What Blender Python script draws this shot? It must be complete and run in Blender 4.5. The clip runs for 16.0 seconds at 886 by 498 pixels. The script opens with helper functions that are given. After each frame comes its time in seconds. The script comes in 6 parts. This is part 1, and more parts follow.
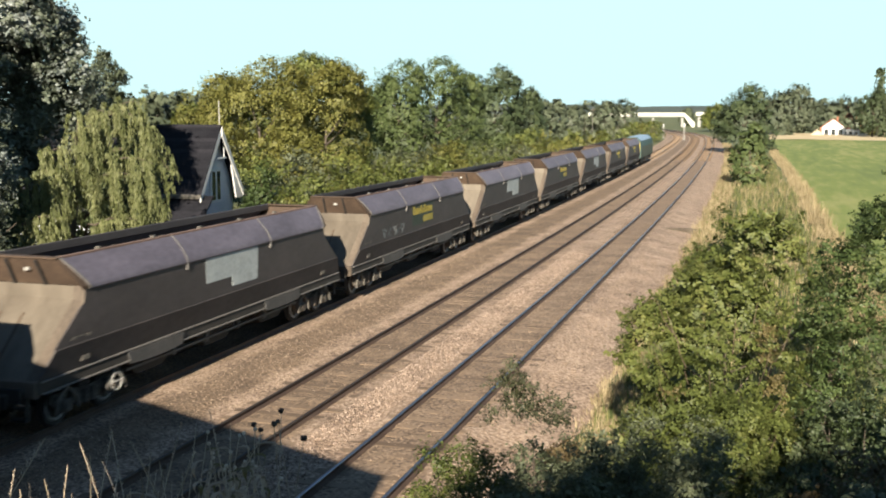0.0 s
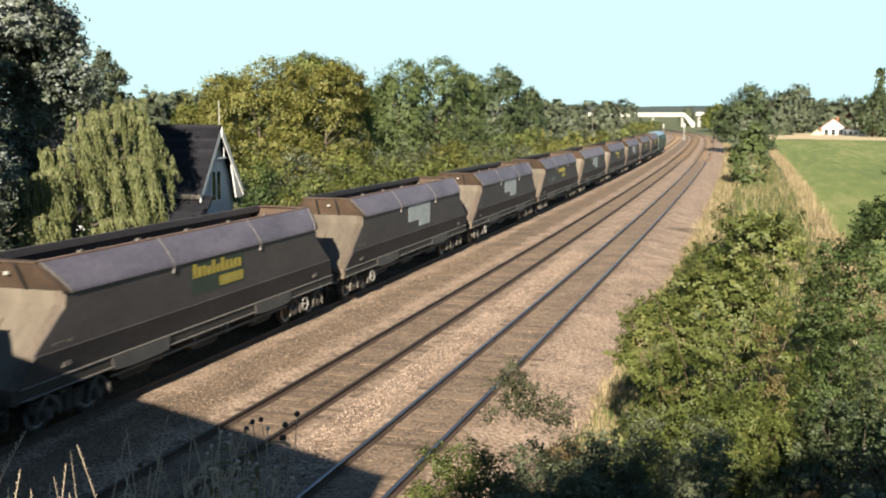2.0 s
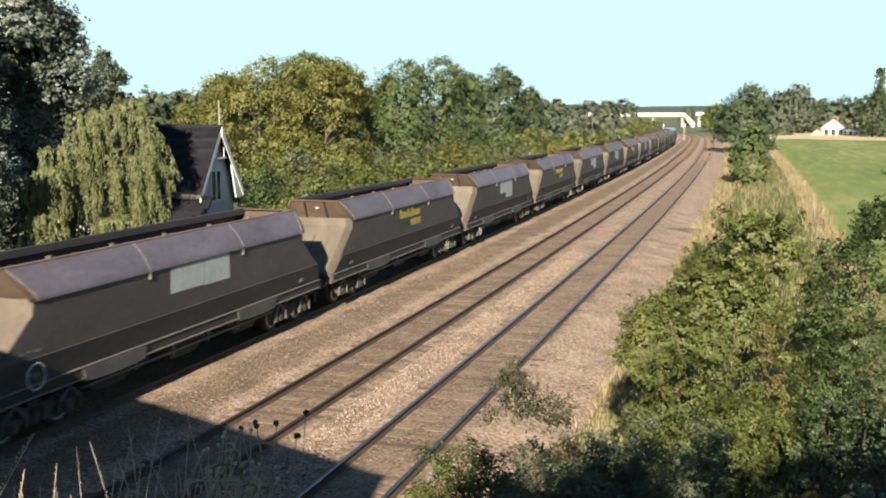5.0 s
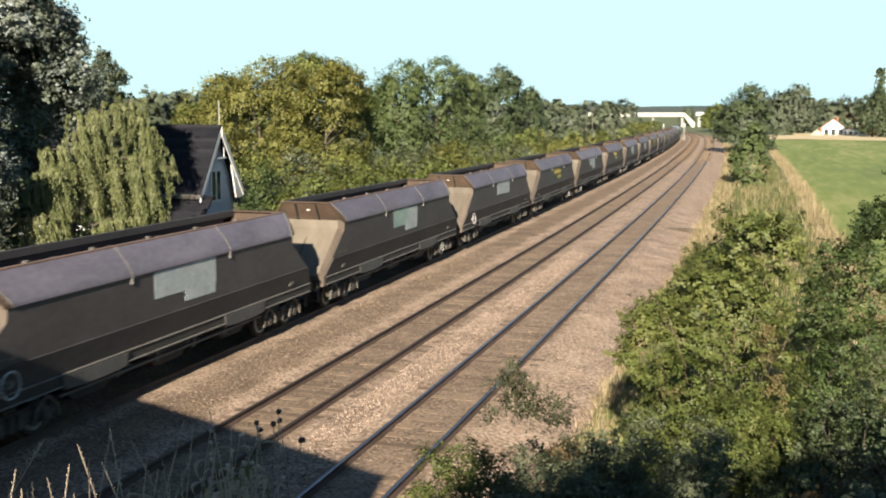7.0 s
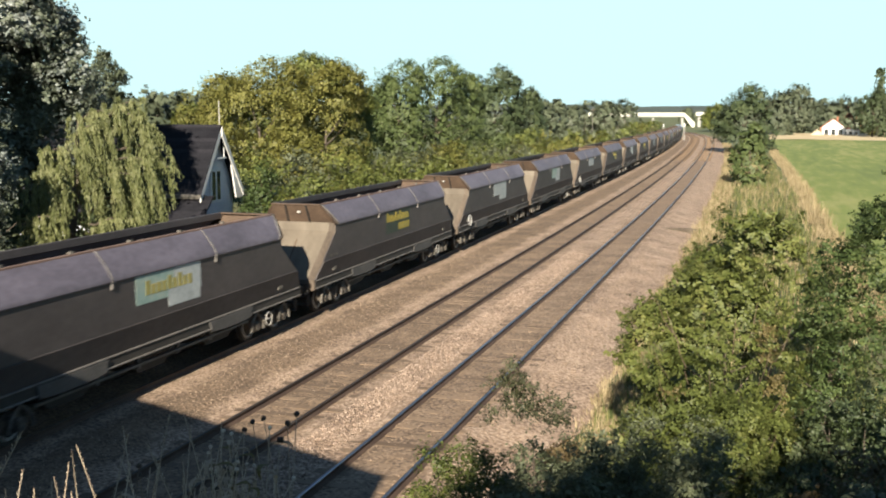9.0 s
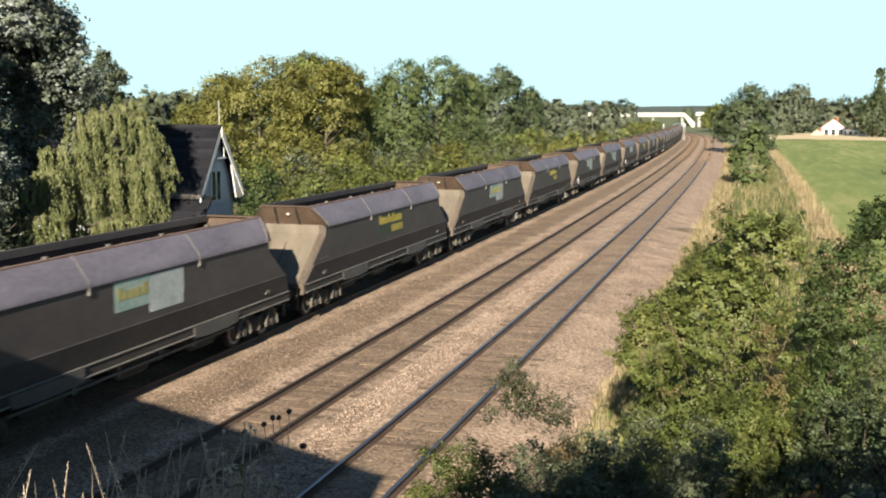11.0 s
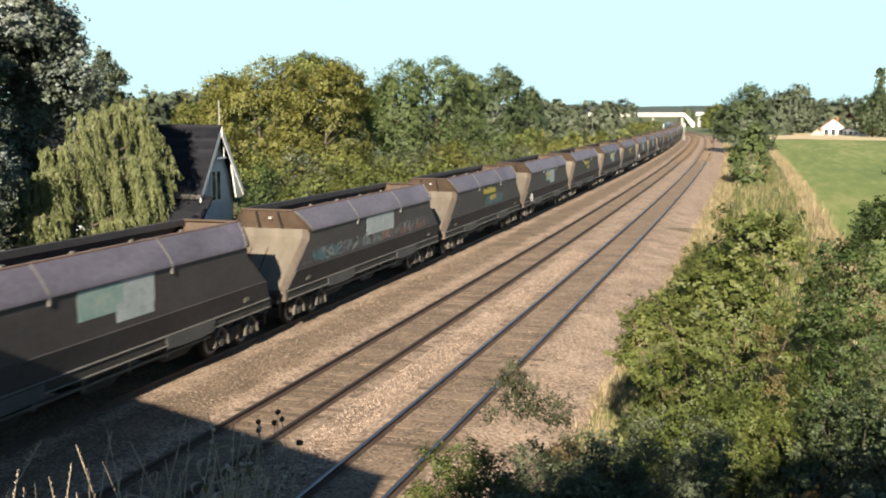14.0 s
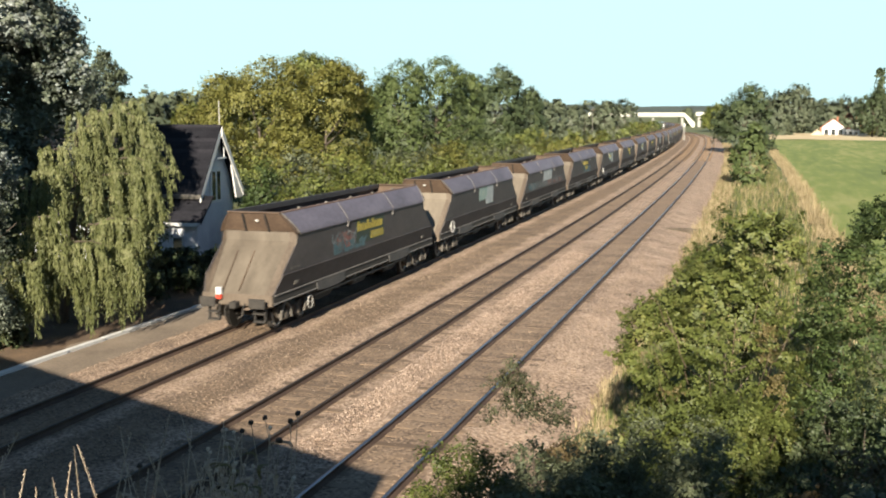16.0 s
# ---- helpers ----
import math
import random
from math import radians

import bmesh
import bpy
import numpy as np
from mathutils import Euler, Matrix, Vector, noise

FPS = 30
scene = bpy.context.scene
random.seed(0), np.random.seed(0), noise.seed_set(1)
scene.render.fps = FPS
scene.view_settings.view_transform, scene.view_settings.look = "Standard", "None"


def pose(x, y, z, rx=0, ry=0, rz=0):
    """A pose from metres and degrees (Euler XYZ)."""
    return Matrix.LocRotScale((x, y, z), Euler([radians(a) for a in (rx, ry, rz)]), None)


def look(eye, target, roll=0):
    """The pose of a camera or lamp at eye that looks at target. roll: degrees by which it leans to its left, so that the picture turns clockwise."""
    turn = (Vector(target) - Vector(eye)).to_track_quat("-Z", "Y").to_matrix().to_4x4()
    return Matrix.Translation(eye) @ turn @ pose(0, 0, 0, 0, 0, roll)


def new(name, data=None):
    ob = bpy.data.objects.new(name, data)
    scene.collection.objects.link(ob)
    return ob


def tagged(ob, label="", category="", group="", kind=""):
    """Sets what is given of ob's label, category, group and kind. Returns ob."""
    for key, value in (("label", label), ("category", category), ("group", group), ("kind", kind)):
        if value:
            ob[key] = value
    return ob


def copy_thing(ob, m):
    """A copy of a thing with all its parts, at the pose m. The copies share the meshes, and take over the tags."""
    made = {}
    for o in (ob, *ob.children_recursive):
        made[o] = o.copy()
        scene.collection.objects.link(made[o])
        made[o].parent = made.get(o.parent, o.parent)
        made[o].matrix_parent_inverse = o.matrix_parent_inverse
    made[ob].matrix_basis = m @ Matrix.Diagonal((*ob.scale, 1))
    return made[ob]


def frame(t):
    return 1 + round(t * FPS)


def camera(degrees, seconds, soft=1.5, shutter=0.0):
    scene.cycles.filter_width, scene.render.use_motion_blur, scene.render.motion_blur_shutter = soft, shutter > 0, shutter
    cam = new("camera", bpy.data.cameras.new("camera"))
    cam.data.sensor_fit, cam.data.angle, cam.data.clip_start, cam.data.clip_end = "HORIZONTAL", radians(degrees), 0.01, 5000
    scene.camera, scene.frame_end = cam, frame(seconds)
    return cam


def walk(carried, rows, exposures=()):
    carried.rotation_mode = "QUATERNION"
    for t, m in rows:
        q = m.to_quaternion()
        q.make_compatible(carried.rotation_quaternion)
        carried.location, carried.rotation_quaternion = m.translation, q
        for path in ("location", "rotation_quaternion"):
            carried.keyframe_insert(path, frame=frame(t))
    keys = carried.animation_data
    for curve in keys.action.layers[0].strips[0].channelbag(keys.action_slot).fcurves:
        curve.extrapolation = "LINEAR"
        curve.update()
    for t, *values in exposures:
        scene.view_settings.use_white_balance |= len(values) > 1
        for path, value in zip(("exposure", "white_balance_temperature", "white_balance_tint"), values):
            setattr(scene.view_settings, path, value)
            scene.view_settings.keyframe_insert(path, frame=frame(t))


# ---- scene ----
# ---------------- camera ----------------
EYE = (0.0, 0.0, 6.98)
cam = camera(46.6, 16.0, soft=2.0, shutter=0.25)
POSE = look(EYE, (-3.0872, 9.4217, 6.98 - 1.3039), 0.08)
walk(cam, [(0.0, POSE), (16.0, POSE)])

# ---------------- daylight ----------------
SUN_AZ = 10.0        # degrees to the right of straight behind, looking along the line
SUN_EL = 24.0
world = bpy.data.worlds.new("sky")
scene.world = world
world.use_nodes = True
wn = world.node_tree.nodes
sky = wn.new("ShaderNodeTexSky")
sky.sky_type = "NISHITA"
sky.sun_disc = False
sky.sun_elevation = radians(SUN_EL)
sky.sun_rotation = radians(180.0 - SUN_AZ)
sky.air_density, sky.dust_density, sky.ozone_density = 1.0, 0.0, 2.0
wn["Background"].inputs["Strength"].default_value = 0.044
tint = wn.new("ShaderNodeMix")
tint.data_type, tint.blend_type = "RGBA", "MULTIPLY"
tint.inputs["Factor"].default_value = 1.0
tint.inputs["B"].default_value = (0.90, 1.0, 1.0, 1.0)
pale = wn.new("ShaderNodeMix")       # the hazy band over the horizon is no brighter than this
pale.data_type, pale.blend_type = "RGBA", "DARKEN"
pale.inputs["Factor"].default_value = 1.0
pale.inputs["B"].default_value = (4.85, 7.05, 7.2, 1.0)
world.node_tree.links.new(sky.outputs["Color"], tint.inputs["A"])
world.node_tree.links.new(tint.outputs["Result"], pale.inputs["A"])
world.node_tree.links.new(pale.outputs["Result"], wn["Background"].inputs["Color"])
sun = new("sun", bpy.data.lights.new("sun", "SUN"))
sun.data.energy, sun.data.angle, sun.data.color = 5.0, radians(0.55), (1.0, 0.90, 0.74)
sun.matrix_world = look((0, 0, 60), (-math.sin(radians(SUN_AZ)), math.cos(radians(SUN_AZ)), 60 - math.tan(radians(SUN_EL))))
scene.view_settings.exposure = 1.77


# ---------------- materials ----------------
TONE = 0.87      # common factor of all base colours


def material(name, colours, rough=0.8, scale=3.0, fine=40.0, bump=0.2, metal=0.0, island=0.0, piece=0.0, lucent=0.0, coords="Object", stretch=(1, 1, 1), spec=0.4, fine_mix=0.45, dist=0.02, crisp=0.2):
    """Two scales of noise choose between the colours; island and piece add chance per loose island or per object."""
    m = bpy.data.materials.new(name)
    m.use_nodes = True
    nt = m.node_tree
    n, l = nt.nodes, nt.links
    bsdf = n["Principled BSDF"]
    tc = n.new("ShaderNodeTexCoord")
    mp = n.new("ShaderNodeMapping")
    mp.inputs["Scale"].default_value = stretch
    l.new(tc.outputs[coords], mp.inputs["Vector"])
    big = n.new("ShaderNodeTexNoise")
    big.inputs["Scale"].default_value, big.inputs["Detail"].default_value = scale, 5
    small = n.new("ShaderNodeTexNoise")
    small.inputs["Scale"].default_value, small.inputs["Detail"].default_value = fine, 4
    for t in (big, small):
        l.new(mp.outputs["Vector"], t.inputs["Vector"])
    mix = n.new("ShaderNodeMath")
    mix.operation = "MULTIPLY_ADD"
    l.new(small.outputs["Fac"], mix.inputs[0])
    mix.inputs[1].default_value = fine_mix
    rest = n.new("ShaderNodeMath")
    rest.operation = "MULTIPLY"
    l.new(big.outputs["Fac"], rest.inputs[0])
    rest.inputs[1].default_value = 1.0 - fine_mix
    l.new(rest.outputs[0], mix.inputs[2])
    fac = mix.outputs[0]
    for amount, node, out in ((island, "ShaderNodeNewGeometry", "Random Per Island"), (piece, "ShaderNodeObjectInfo", "Random")):
        if amount:
            src = n.new(node)
            add = n.new("ShaderNodeMath")
            add.operation = "MULTIPLY_ADD"
            l.new(src.outputs[out], add.inputs[0])
            add.inputs[1].default_value = amount
            sub = n.new("ShaderNodeMath")
            sub.operation = "SUBTRACT"
            l.new(fac, sub.inputs[0])
            sub.inputs[1].default_value = amount / 2
            l.new(sub.outputs[0], add.inputs[2])
            fac = add.outputs[0]
    ramp = n.new("ShaderNodeValToRGB")
    el = ramp.color_ramp.elements
    k = len(colours)
    while len(el) < k:
        el.new(0.5)
    for i, c in enumerate(colours):
        el[i].position = 0.5 - crisp + 2 * crisp * i / max(1, k - 1)
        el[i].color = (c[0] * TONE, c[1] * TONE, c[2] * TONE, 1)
    l.new(fac, ramp.inputs["Fac"])
    l.new(ramp.outputs["Color"], bsdf.inputs["Base Color"])
    bsdf.inputs["Roughness"].default_value = rough
    bsdf.inputs["Metallic"].default_value = metal
    bsdf.inputs["Specular IOR Level"].default_value = spec
    if bump:
        b = n.new("ShaderNodeBump")
        b.inputs["Strength"].default_value, b.inputs["Distance"].default_value = bump, dist
        l.new(mix.outputs[0], b.inputs["Height"])
        l.new(b.outputs["Normal"], bsdf.inputs["Normal"])
    if lucent:
        tr = n.new("ShaderNodeBsdfTranslucent")
        l.new(ramp.outputs["Color"], tr.inputs["Color"])
        ms = n.new("ShaderNodeMixShader")
        ms.inputs["Fac"].default_value = lucent
        l.new(bsdf.outputs[0], ms.inputs[1])
        l.new(tr.outputs[0], ms.inputs[2])
        l.new(ms.outputs[0], n["Material Output"].inputs["Surface"])
    return m


def leaves(name, dark, mid, light, lucent=0.28, island=0.14):
    return material(name, [dark, mid, light], rough=0.55, scale=0.5, fine=2.5, bump=0, island=island, lucent=lucent, spec=0.3)


M = {
    "ballast": material("ballast", [(0.095, 0.062, 0.041), (0.250, 0.172, 0.118), (0.40, 0.296, 0.212)], rough=0.95, scale=0.8, fine=11, bump=1.0, fine_mix=0.72, dist=0.06, crisp=0.115),
    "stone": material("stone", [(0.10, 0.068, 0.046), (0.235, 0.165, 0.113), (0.36, 0.27, 0.195)], rough=0.9, scale=2, fine=30, bump=0.2, island=0.4),
    "sleeper": material("sleeper", [(0.088, 0.058, 0.036), (0.132, 0.089, 0.056), (0.188, 0.130, 0.084)], rough=0.9, scale=1.2, fine=25, bump=0.4, piece=0.5),
    "rail_side": material("rail_side", [(0.0351, 0.0196, 0.0126), (0.0597, 0.0351, 0.0231), (0.0842, 0.0527, 0.0351)], rough=0.85, scale=2, fine=30, bump=0.2),
    "rail_head": material("rail_head", [(0.1825, 0.1825, 0.1966), (0.2387, 0.2387, 0.2597), (0.3089, 0.3089, 0.3299)], rough=0.38, metal=1.0, scale=0.6, fine=12, bump=0.02, stretch=(1, 0.1, 1)),
    "rail_dull": material("rail_dull", [(0.034, 0.025, 0.020), (0.056, 0.043, 0.034), (0.08, 0.064, 0.052)], rough=0.6, metal=0.6, scale=0.6, fine=12, bump=0.05, stretch=(1, 0.1, 1)),
    "grass": material("grass", [(0.0351, 0.0456, 0.014), (0.0702, 0.0842, 0.0246), (0.1544, 0.1264, 0.0491)], rough=0.95, scale=0.05, fine=1.5, bump=0.5),
    "field": material("field", [(0.085, 0.115, 0.016), (0.125, 0.155, 0.025), (0.205, 0.205, 0.06)], rough=0.95, scale=0.10, fine=0.7, bump=0.25, stretch=(1, 0.12, 1), fine_mix=0.5, crisp=0.12),
    "dry_stalk": material("dry_stalk", [(0.24, 0.178, 0.124), (0.37, 0.292, 0.212), (0.52, 0.43, 0.33)], rough=0.9, scale=0.6, fine=12, bump=0.1, island=0.4, lucent=0.2),
    "straw": material("straw", [(0.1404, 0.1053, 0.0527), (0.2527, 0.1966, 0.1053), (0.365, 0.2948, 0.1755)], rough=0.9, scale=0.4, fine=9, bump=0.3, island=0.4, lucent=0.2),
    "dry_margin": material("dry_margin", [(0.30, 0.235, 0.13), (0.42, 0.335, 0.195), (0.52, 0.43, 0.27)], rough=0.95, scale=0.12, fine=1.5, bump=0.2),
    "green_blade": material("green_blade", [(0.0421, 0.0632, 0.014), (0.0842, 0.1053, 0.0281), (0.1755, 0.1615, 0.0562)], rough=0.85, scale=0.4, fine=9, bump=0, island=0.4, lucent=0.25),
    "soil": material("soil", [(0.0491, 0.0316, 0.0196), (0.0983, 0.0632, 0.0351), (0.1685, 0.1053, 0.0562)], rough=0.95, scale=0.9, fine=14, bump=0.6),
    "path": material("path", [(0.095, 0.07, 0.05), (0.155, 0.119, 0.085), (0.22, 0.172, 0.125)], rough=0.95, scale=0.6, fine=14, bump=0.5),
    "white_paint": material("white_paint", [(0.3861, 0.3721, 0.351), (0.5054, 0.4984, 0.4774), (0.5756, 0.5686, 0.5546)], rough=0.7, scale=1.5, fine=18, bump=0.1),
    "wagon_side": material("wagon_side", [(0.0280, 0.0240, 0.0240), (0.0415, 0.0355, 0.0352), (0.0580, 0.0495, 0.0485)], rough=0.62, scale=0.7, fine=7, bump=0.06, piece=0.15, stretch=(1, 0.5, 1)),
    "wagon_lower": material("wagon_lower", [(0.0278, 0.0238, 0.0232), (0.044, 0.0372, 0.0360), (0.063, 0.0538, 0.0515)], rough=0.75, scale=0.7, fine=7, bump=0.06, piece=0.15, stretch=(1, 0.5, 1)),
    "wagon_roof": material("wagon_roof", [(0.064, 0.0555, 0.0685), (0.100, 0.088, 0.110), (0.140, 0.124, 0.149)], rough=0.6, scale=0.8, fine=8, bump=0.05, piece=0.15, stretch=(1, 0.5, 1)),
    "wagon_end": material("wagon_end", [(0.067, 0.053, 0.038), (0.103, 0.084, 0.062), (0.138, 0.114, 0.085)], rough=0.75, scale=0.9, fine=9, bump=0.05, piece=0.3, stretch=(1.6, 1, 0.5), fine_mix=0.2),
    "wagon_corner": material("wagon_corner", [(0.050, 0.037, 0.026), (0.080, 0.060, 0.043), (0.115, 0.09, 0.066)], rough=0.78, scale=1.1, fine=9, bump=0.08, piece=0.3, stretch=(1.6, 1, 0.5)),
    "wagon_brown": material("wagon_brown", [(0.0351, 0.0211, 0.0126), (0.0597, 0.0372, 0.0231), (0.0878, 0.0576, 0.0365)], rough=0.8, scale=1.3, fine=12, bump=0.08, piece=0.2),
    "underframe": material("underframe", [(0.0129, 0.0116, 0.0103), (0.0236, 0.0206, 0.0172), (0.0429, 0.0365, 0.03)], rough=0.8, scale=2.0, fine=18, bump=0.15),
    "bogie_dust": material("bogie_dust", [(0.030, 0.025, 0.020), (0.062, 0.052, 0.041), (0.12, 0.10, 0.08)], rough=0.85, scale=2.2, fine=16, bump=0.15, crisp=0.14),
    "plate_grey": material("plate_grey", [(0.034, 0.033, 0.032), (0.055, 0.053, 0.051), (0.082, 0.078, 0.073)], rough=0.7, scale=1.5, fine=14, bump=0.06),
    "strap": material("strap", [(0.095, 0.086, 0.08), (0.14, 0.128, 0.118), (0.20, 0.184, 0.168)], rough=0.7, scale=3, fine=20, bump=0.05),
    "stone_fresh": material("stone_fresh", [(0.13, 0.089, 0.064), (0.26, 0.187, 0.138), (0.40, 0.305, 0.238)], rough=0.9, scale=2, fine=30, bump=0.2, island=0.45),
    "rust_roof": material("rust_roof", [(0.085, 0.052, 0.040), (0.13, 0.082, 0.064), (0.18, 0.118, 0.094)], rough=0.85, scale=1.4, fine=14, bump=0.1),
    "logo_green": material("logo_green", [(0.012, 0.022, 0.015), (0.019, 0.033, 0.022), (0.03, 0.045, 0.032)], rough=0.6, scale=1.6, fine=10, bump=0.02),
    "spray_red": material("spray_red", [(0.085, 0.035, 0.03), (0.165, 0.065, 0.052), (0.23, 0.125, 0.10)], rough=0.6, scale=3.5, fine=9, bump=0.02),
    "frame_grey": material("frame_grey", [(0.0632, 0.0576, 0.0491), (0.0983, 0.0878, 0.0737), (0.1404, 0.1264, 0.1053)], rough=0.75, scale=1.5, fine=14, bump=0.08),
    "coal": material("coal", [(0.0042, 0.0042, 0.0042), (0.0105, 0.0098, 0.0091), (0.0211, 0.0196, 0.0183)], rough=0.9, scale=3, fine=18, bump=0.6),
    "pale_steel": material("pale_steel", [(0.2106, 0.1966, 0.1755), (0.3159, 0.3019, 0.2738), (0.3861, 0.3721, 0.351)], rough=0.55, scale=3, fine=20, bump=0.05),
    "yellow": material("yellow", [(0.20, 0.157, 0.02), (0.28, 0.222, 0.03), (0.36, 0.29, 0.055)], rough=0.6, scale=3, fine=16, bump=0.02),
    "old_yellow": material("old_yellow", [(0.18, 0.171, 0.054), (0.252, 0.225, 0.063), (0.306, 0.27, 0.108)], rough=0.6, scale=3, fine=16, bump=0.02),
    "red": material("red", [(0.351, 0.0281, 0.014), (0.4563, 0.0421, 0.0211), (0.4914, 0.0702, 0.0421)], rough=0.5, scale=3, fine=16, bump=0.02),
    "panel_white": material("panel_white", [(0.2106, 0.2387, 0.2387), (0.3229, 0.351, 0.351), (0.4212, 0.4423, 0.4352)], rough=0.6, scale=1.2, fine=9, bump=0.02),
    "panel_green": material("panel_green", [(0.1404, 0.2317, 0.2106), (0.2106, 0.2948, 0.2668), (0.337, 0.351, 0.2808)], rough=0.6, scale=1.6, fine=6, bump=0.02),
    "spray": material("spray", [(0.055, 0.066, 0.072), (0.125, 0.142, 0.148), (0.23, 0.23, 0.22)], rough=0.6, scale=3.5, fine=9, bump=0.02, piece=0.4),
    "spray_blue": material("spray_blue", [(0.028, 0.058, 0.07), (0.05, 0.10, 0.118), (0.085, 0.145, 0.16)], rough=0.6, scale=2.5, fine=9, bump=0.02),
    "seed": material("seed", [(0.0246, 0.0168, 0.0113), (0.0421, 0.0295, 0.0211), (0.0702, 0.0527, 0.0386)], rough=0.9, scale=4, fine=60, bump=0.3),
    "loco_blue": material("loco_blue", [(0.144, 0.198, 0.27), (0.207, 0.27, 0.351), (0.27, 0.333, 0.414)], rough=0.4, scale=1.5, fine=12, bump=0.02),
    "loco_dark": material("loco_dark", [(0.014, 0.0351, 0.0316), (0.0211, 0.0527, 0.0456), (0.0351, 0.0702, 0.0632)], rough=0.4, scale=1.5, fine=12, bump=0.02),
    "black": material("black", [(0.0056, 0.0056, 0.0063), (0.0098, 0.0098, 0.0105), (0.0155, 0.0155, 0.0155)], rough=0.35, scale=3, fine=20, bump=0.02),
    "slate": material("slate", [(0.007, 0.007, 0.0091), (0.0113, 0.0113, 0.014), (0.0183, 0.0175, 0.0211)], rough=0.9, scale=1.2, fine=9, bump=0.1, piece=0.4, spec=0.12),
    "render_wall": material("render_wall", [(0.33, 0.34, 0.36), (0.43, 0.44, 0.46), (0.50, 0.51, 0.53)], rough=0.9, scale=0.8, fine=12, bump=0.15),
    "white_wall": material("white_wall", [(0.4774, 0.4703, 0.4563), (0.5476, 0.5405, 0.5335), (0.5897, 0.5827, 0.5756)], rough=0.85, scale=0.8, fine=8, bump=0.1),
    "brick": material("brick", [(0.1544, 0.0632, 0.0351), (0.2317, 0.0983, 0.0597), (0.2948, 0.1404, 0.0842)], rough=0.9, scale=1, fine=10, bump=0.2),
    "tile": material("tile", [(0.1966, 0.0702, 0.0421), (0.2808, 0.1123, 0.0632), (0.337, 0.1544, 0.0913)], rough=0.85, scale=1, fine=8, bump=0.2),
    "cream": material("cream", [(0.34, 0.335, 0.28), (0.42, 0.415, 0.35), (0.48, 0.475, 0.41)], rough=0.85, scale=0.5, fine=6, bump=0.05),
    "sand": material("sand", [(0.36, 0.29, 0.20), (0.45, 0.37, 0.26), (0.52, 0.44, 0.32)], rough=0.9, scale=0.8, fine=8, bump=0.1),
    "concrete": material("concrete", [(0.1966, 0.1895, 0.1755), (0.2668, 0.2597, 0.2387), (0.3229, 0.3159, 0.2948)], rough=0.9, scale=0.8, fine=12, bump=0.15),
    "bark": material("bark", [(0.0351, 0.0266, 0.019), (0.0702, 0.0547, 0.0393), (0.1193, 0.0948, 0.0702)], rough=0.95, scale=2, fine=18, bump=0.6, stretch=(1, 1, 0.3)),
    "twig": material("twig", [(0.0632, 0.0421, 0.0246), (0.1123, 0.0772, 0.0491), (0.1685, 0.1264, 0.0842)], rough=0.9, scale=4, fine=30, bump=0.1, island=0.3),
    "glass": material("glass", [(0.0211, 0.0246, 0.0281), (0.0281, 0.0316, 0.0351), (0.0351, 0.0386, 0.0421)], rough=0.06, scale=1, fine=4, bump=0, spec=0.8),
    "hill": material("hill", [(0.0246, 0.0386, 0.0316), (0.0386, 0.0527, 0.0421), (0.0632, 0.0702, 0.0491)], rough=1.0, scale=0.01, fine=0.06, bump=0),
    "leaf_yellow": leaves("leaf_yellow", (0.068, 0.072, 0.0176), (0.138, 0.136, 0.033), (0.24, 0.22, 0.06)),
    "leaf_olive": leaves("leaf_olive", (0.057, 0.072, 0.018), (0.115, 0.135, 0.033), (0.215, 0.223, 0.062)),
    "leaf_green": leaves("leaf_green", (0.033, 0.047, 0.014), (0.068, 0.09, 0.026), (0.137, 0.155, 0.05)),
    "leaf_dark": leaves("leaf_dark", (0.030, 0.044, 0.020), (0.053, 0.072, 0.032), (0.096, 0.115, 0.05), 0.2),
    # paler and greyer for the far trees: distance haze mixed into the colour
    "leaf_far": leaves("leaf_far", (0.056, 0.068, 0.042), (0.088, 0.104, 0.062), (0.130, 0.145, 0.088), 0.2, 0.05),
    "leaf_willow": leaves("leaf_willow", (0.042, 0.054, 0.016), (0.118, 0.130, 0.045), (0.265, 0.27, 0.125), 0.3),
    "leaf_poplar": leaves("leaf_poplar", (0.058, 0.072, 0.048), (0.105, 0.123, 0.086), (0.21, 0.228, 0.172), 0.3),
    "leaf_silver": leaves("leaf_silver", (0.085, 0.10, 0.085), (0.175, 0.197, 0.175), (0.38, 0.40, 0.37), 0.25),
    "leaf_hawthorn": leaves("leaf_hawthorn", (0.036, 0.047, 0.011), (0.090, 0.109, 0.026), (0.185, 0.186, 0.055)),
    "leaf_grey": leaves("leaf_grey", (0.055, 0.066, 0.036), (0.108, 0.122, 0.07), (0.19, 0.20, 0.12)),
    "leaf_bramble": leaves("leaf_bramble", (0.070, 0.083, 0.043), (0.130, 0.146, 0.080), (0.215, 0.222, 0.130), 0.35),
    "leaf_oak": leaves("leaf_oak", (0.043, 0.061, 0.021), (0.080, 0.107, 0.036), (0.145, 0.170, 0.060)),
    "leaf_elder": leaves("leaf_elder", (0.026, 0.030, 0.014), (0.050, 0.053, 0.026), (0.105, 0.102, 0.052), 0.2),
    "leaf_blackthorn": leaves("leaf_blackthorn", (0.020, 0.034, 0.011), (0.052, 0.078, 0.023), (0.130, 0.160, 0.050), 0.25),
    "leaf_rust": leaves("leaf_rust", (0.080, 0.064, 0.023), (0.135, 0.108, 0.042), (0.21, 0.165, 0.07)),
    "leaf_brown": leaves("leaf_brown", (0.0624, 0.0468, 0.0234), (0.117, 0.0858, 0.039), (0.1872, 0.1404, 0.0702)),
}


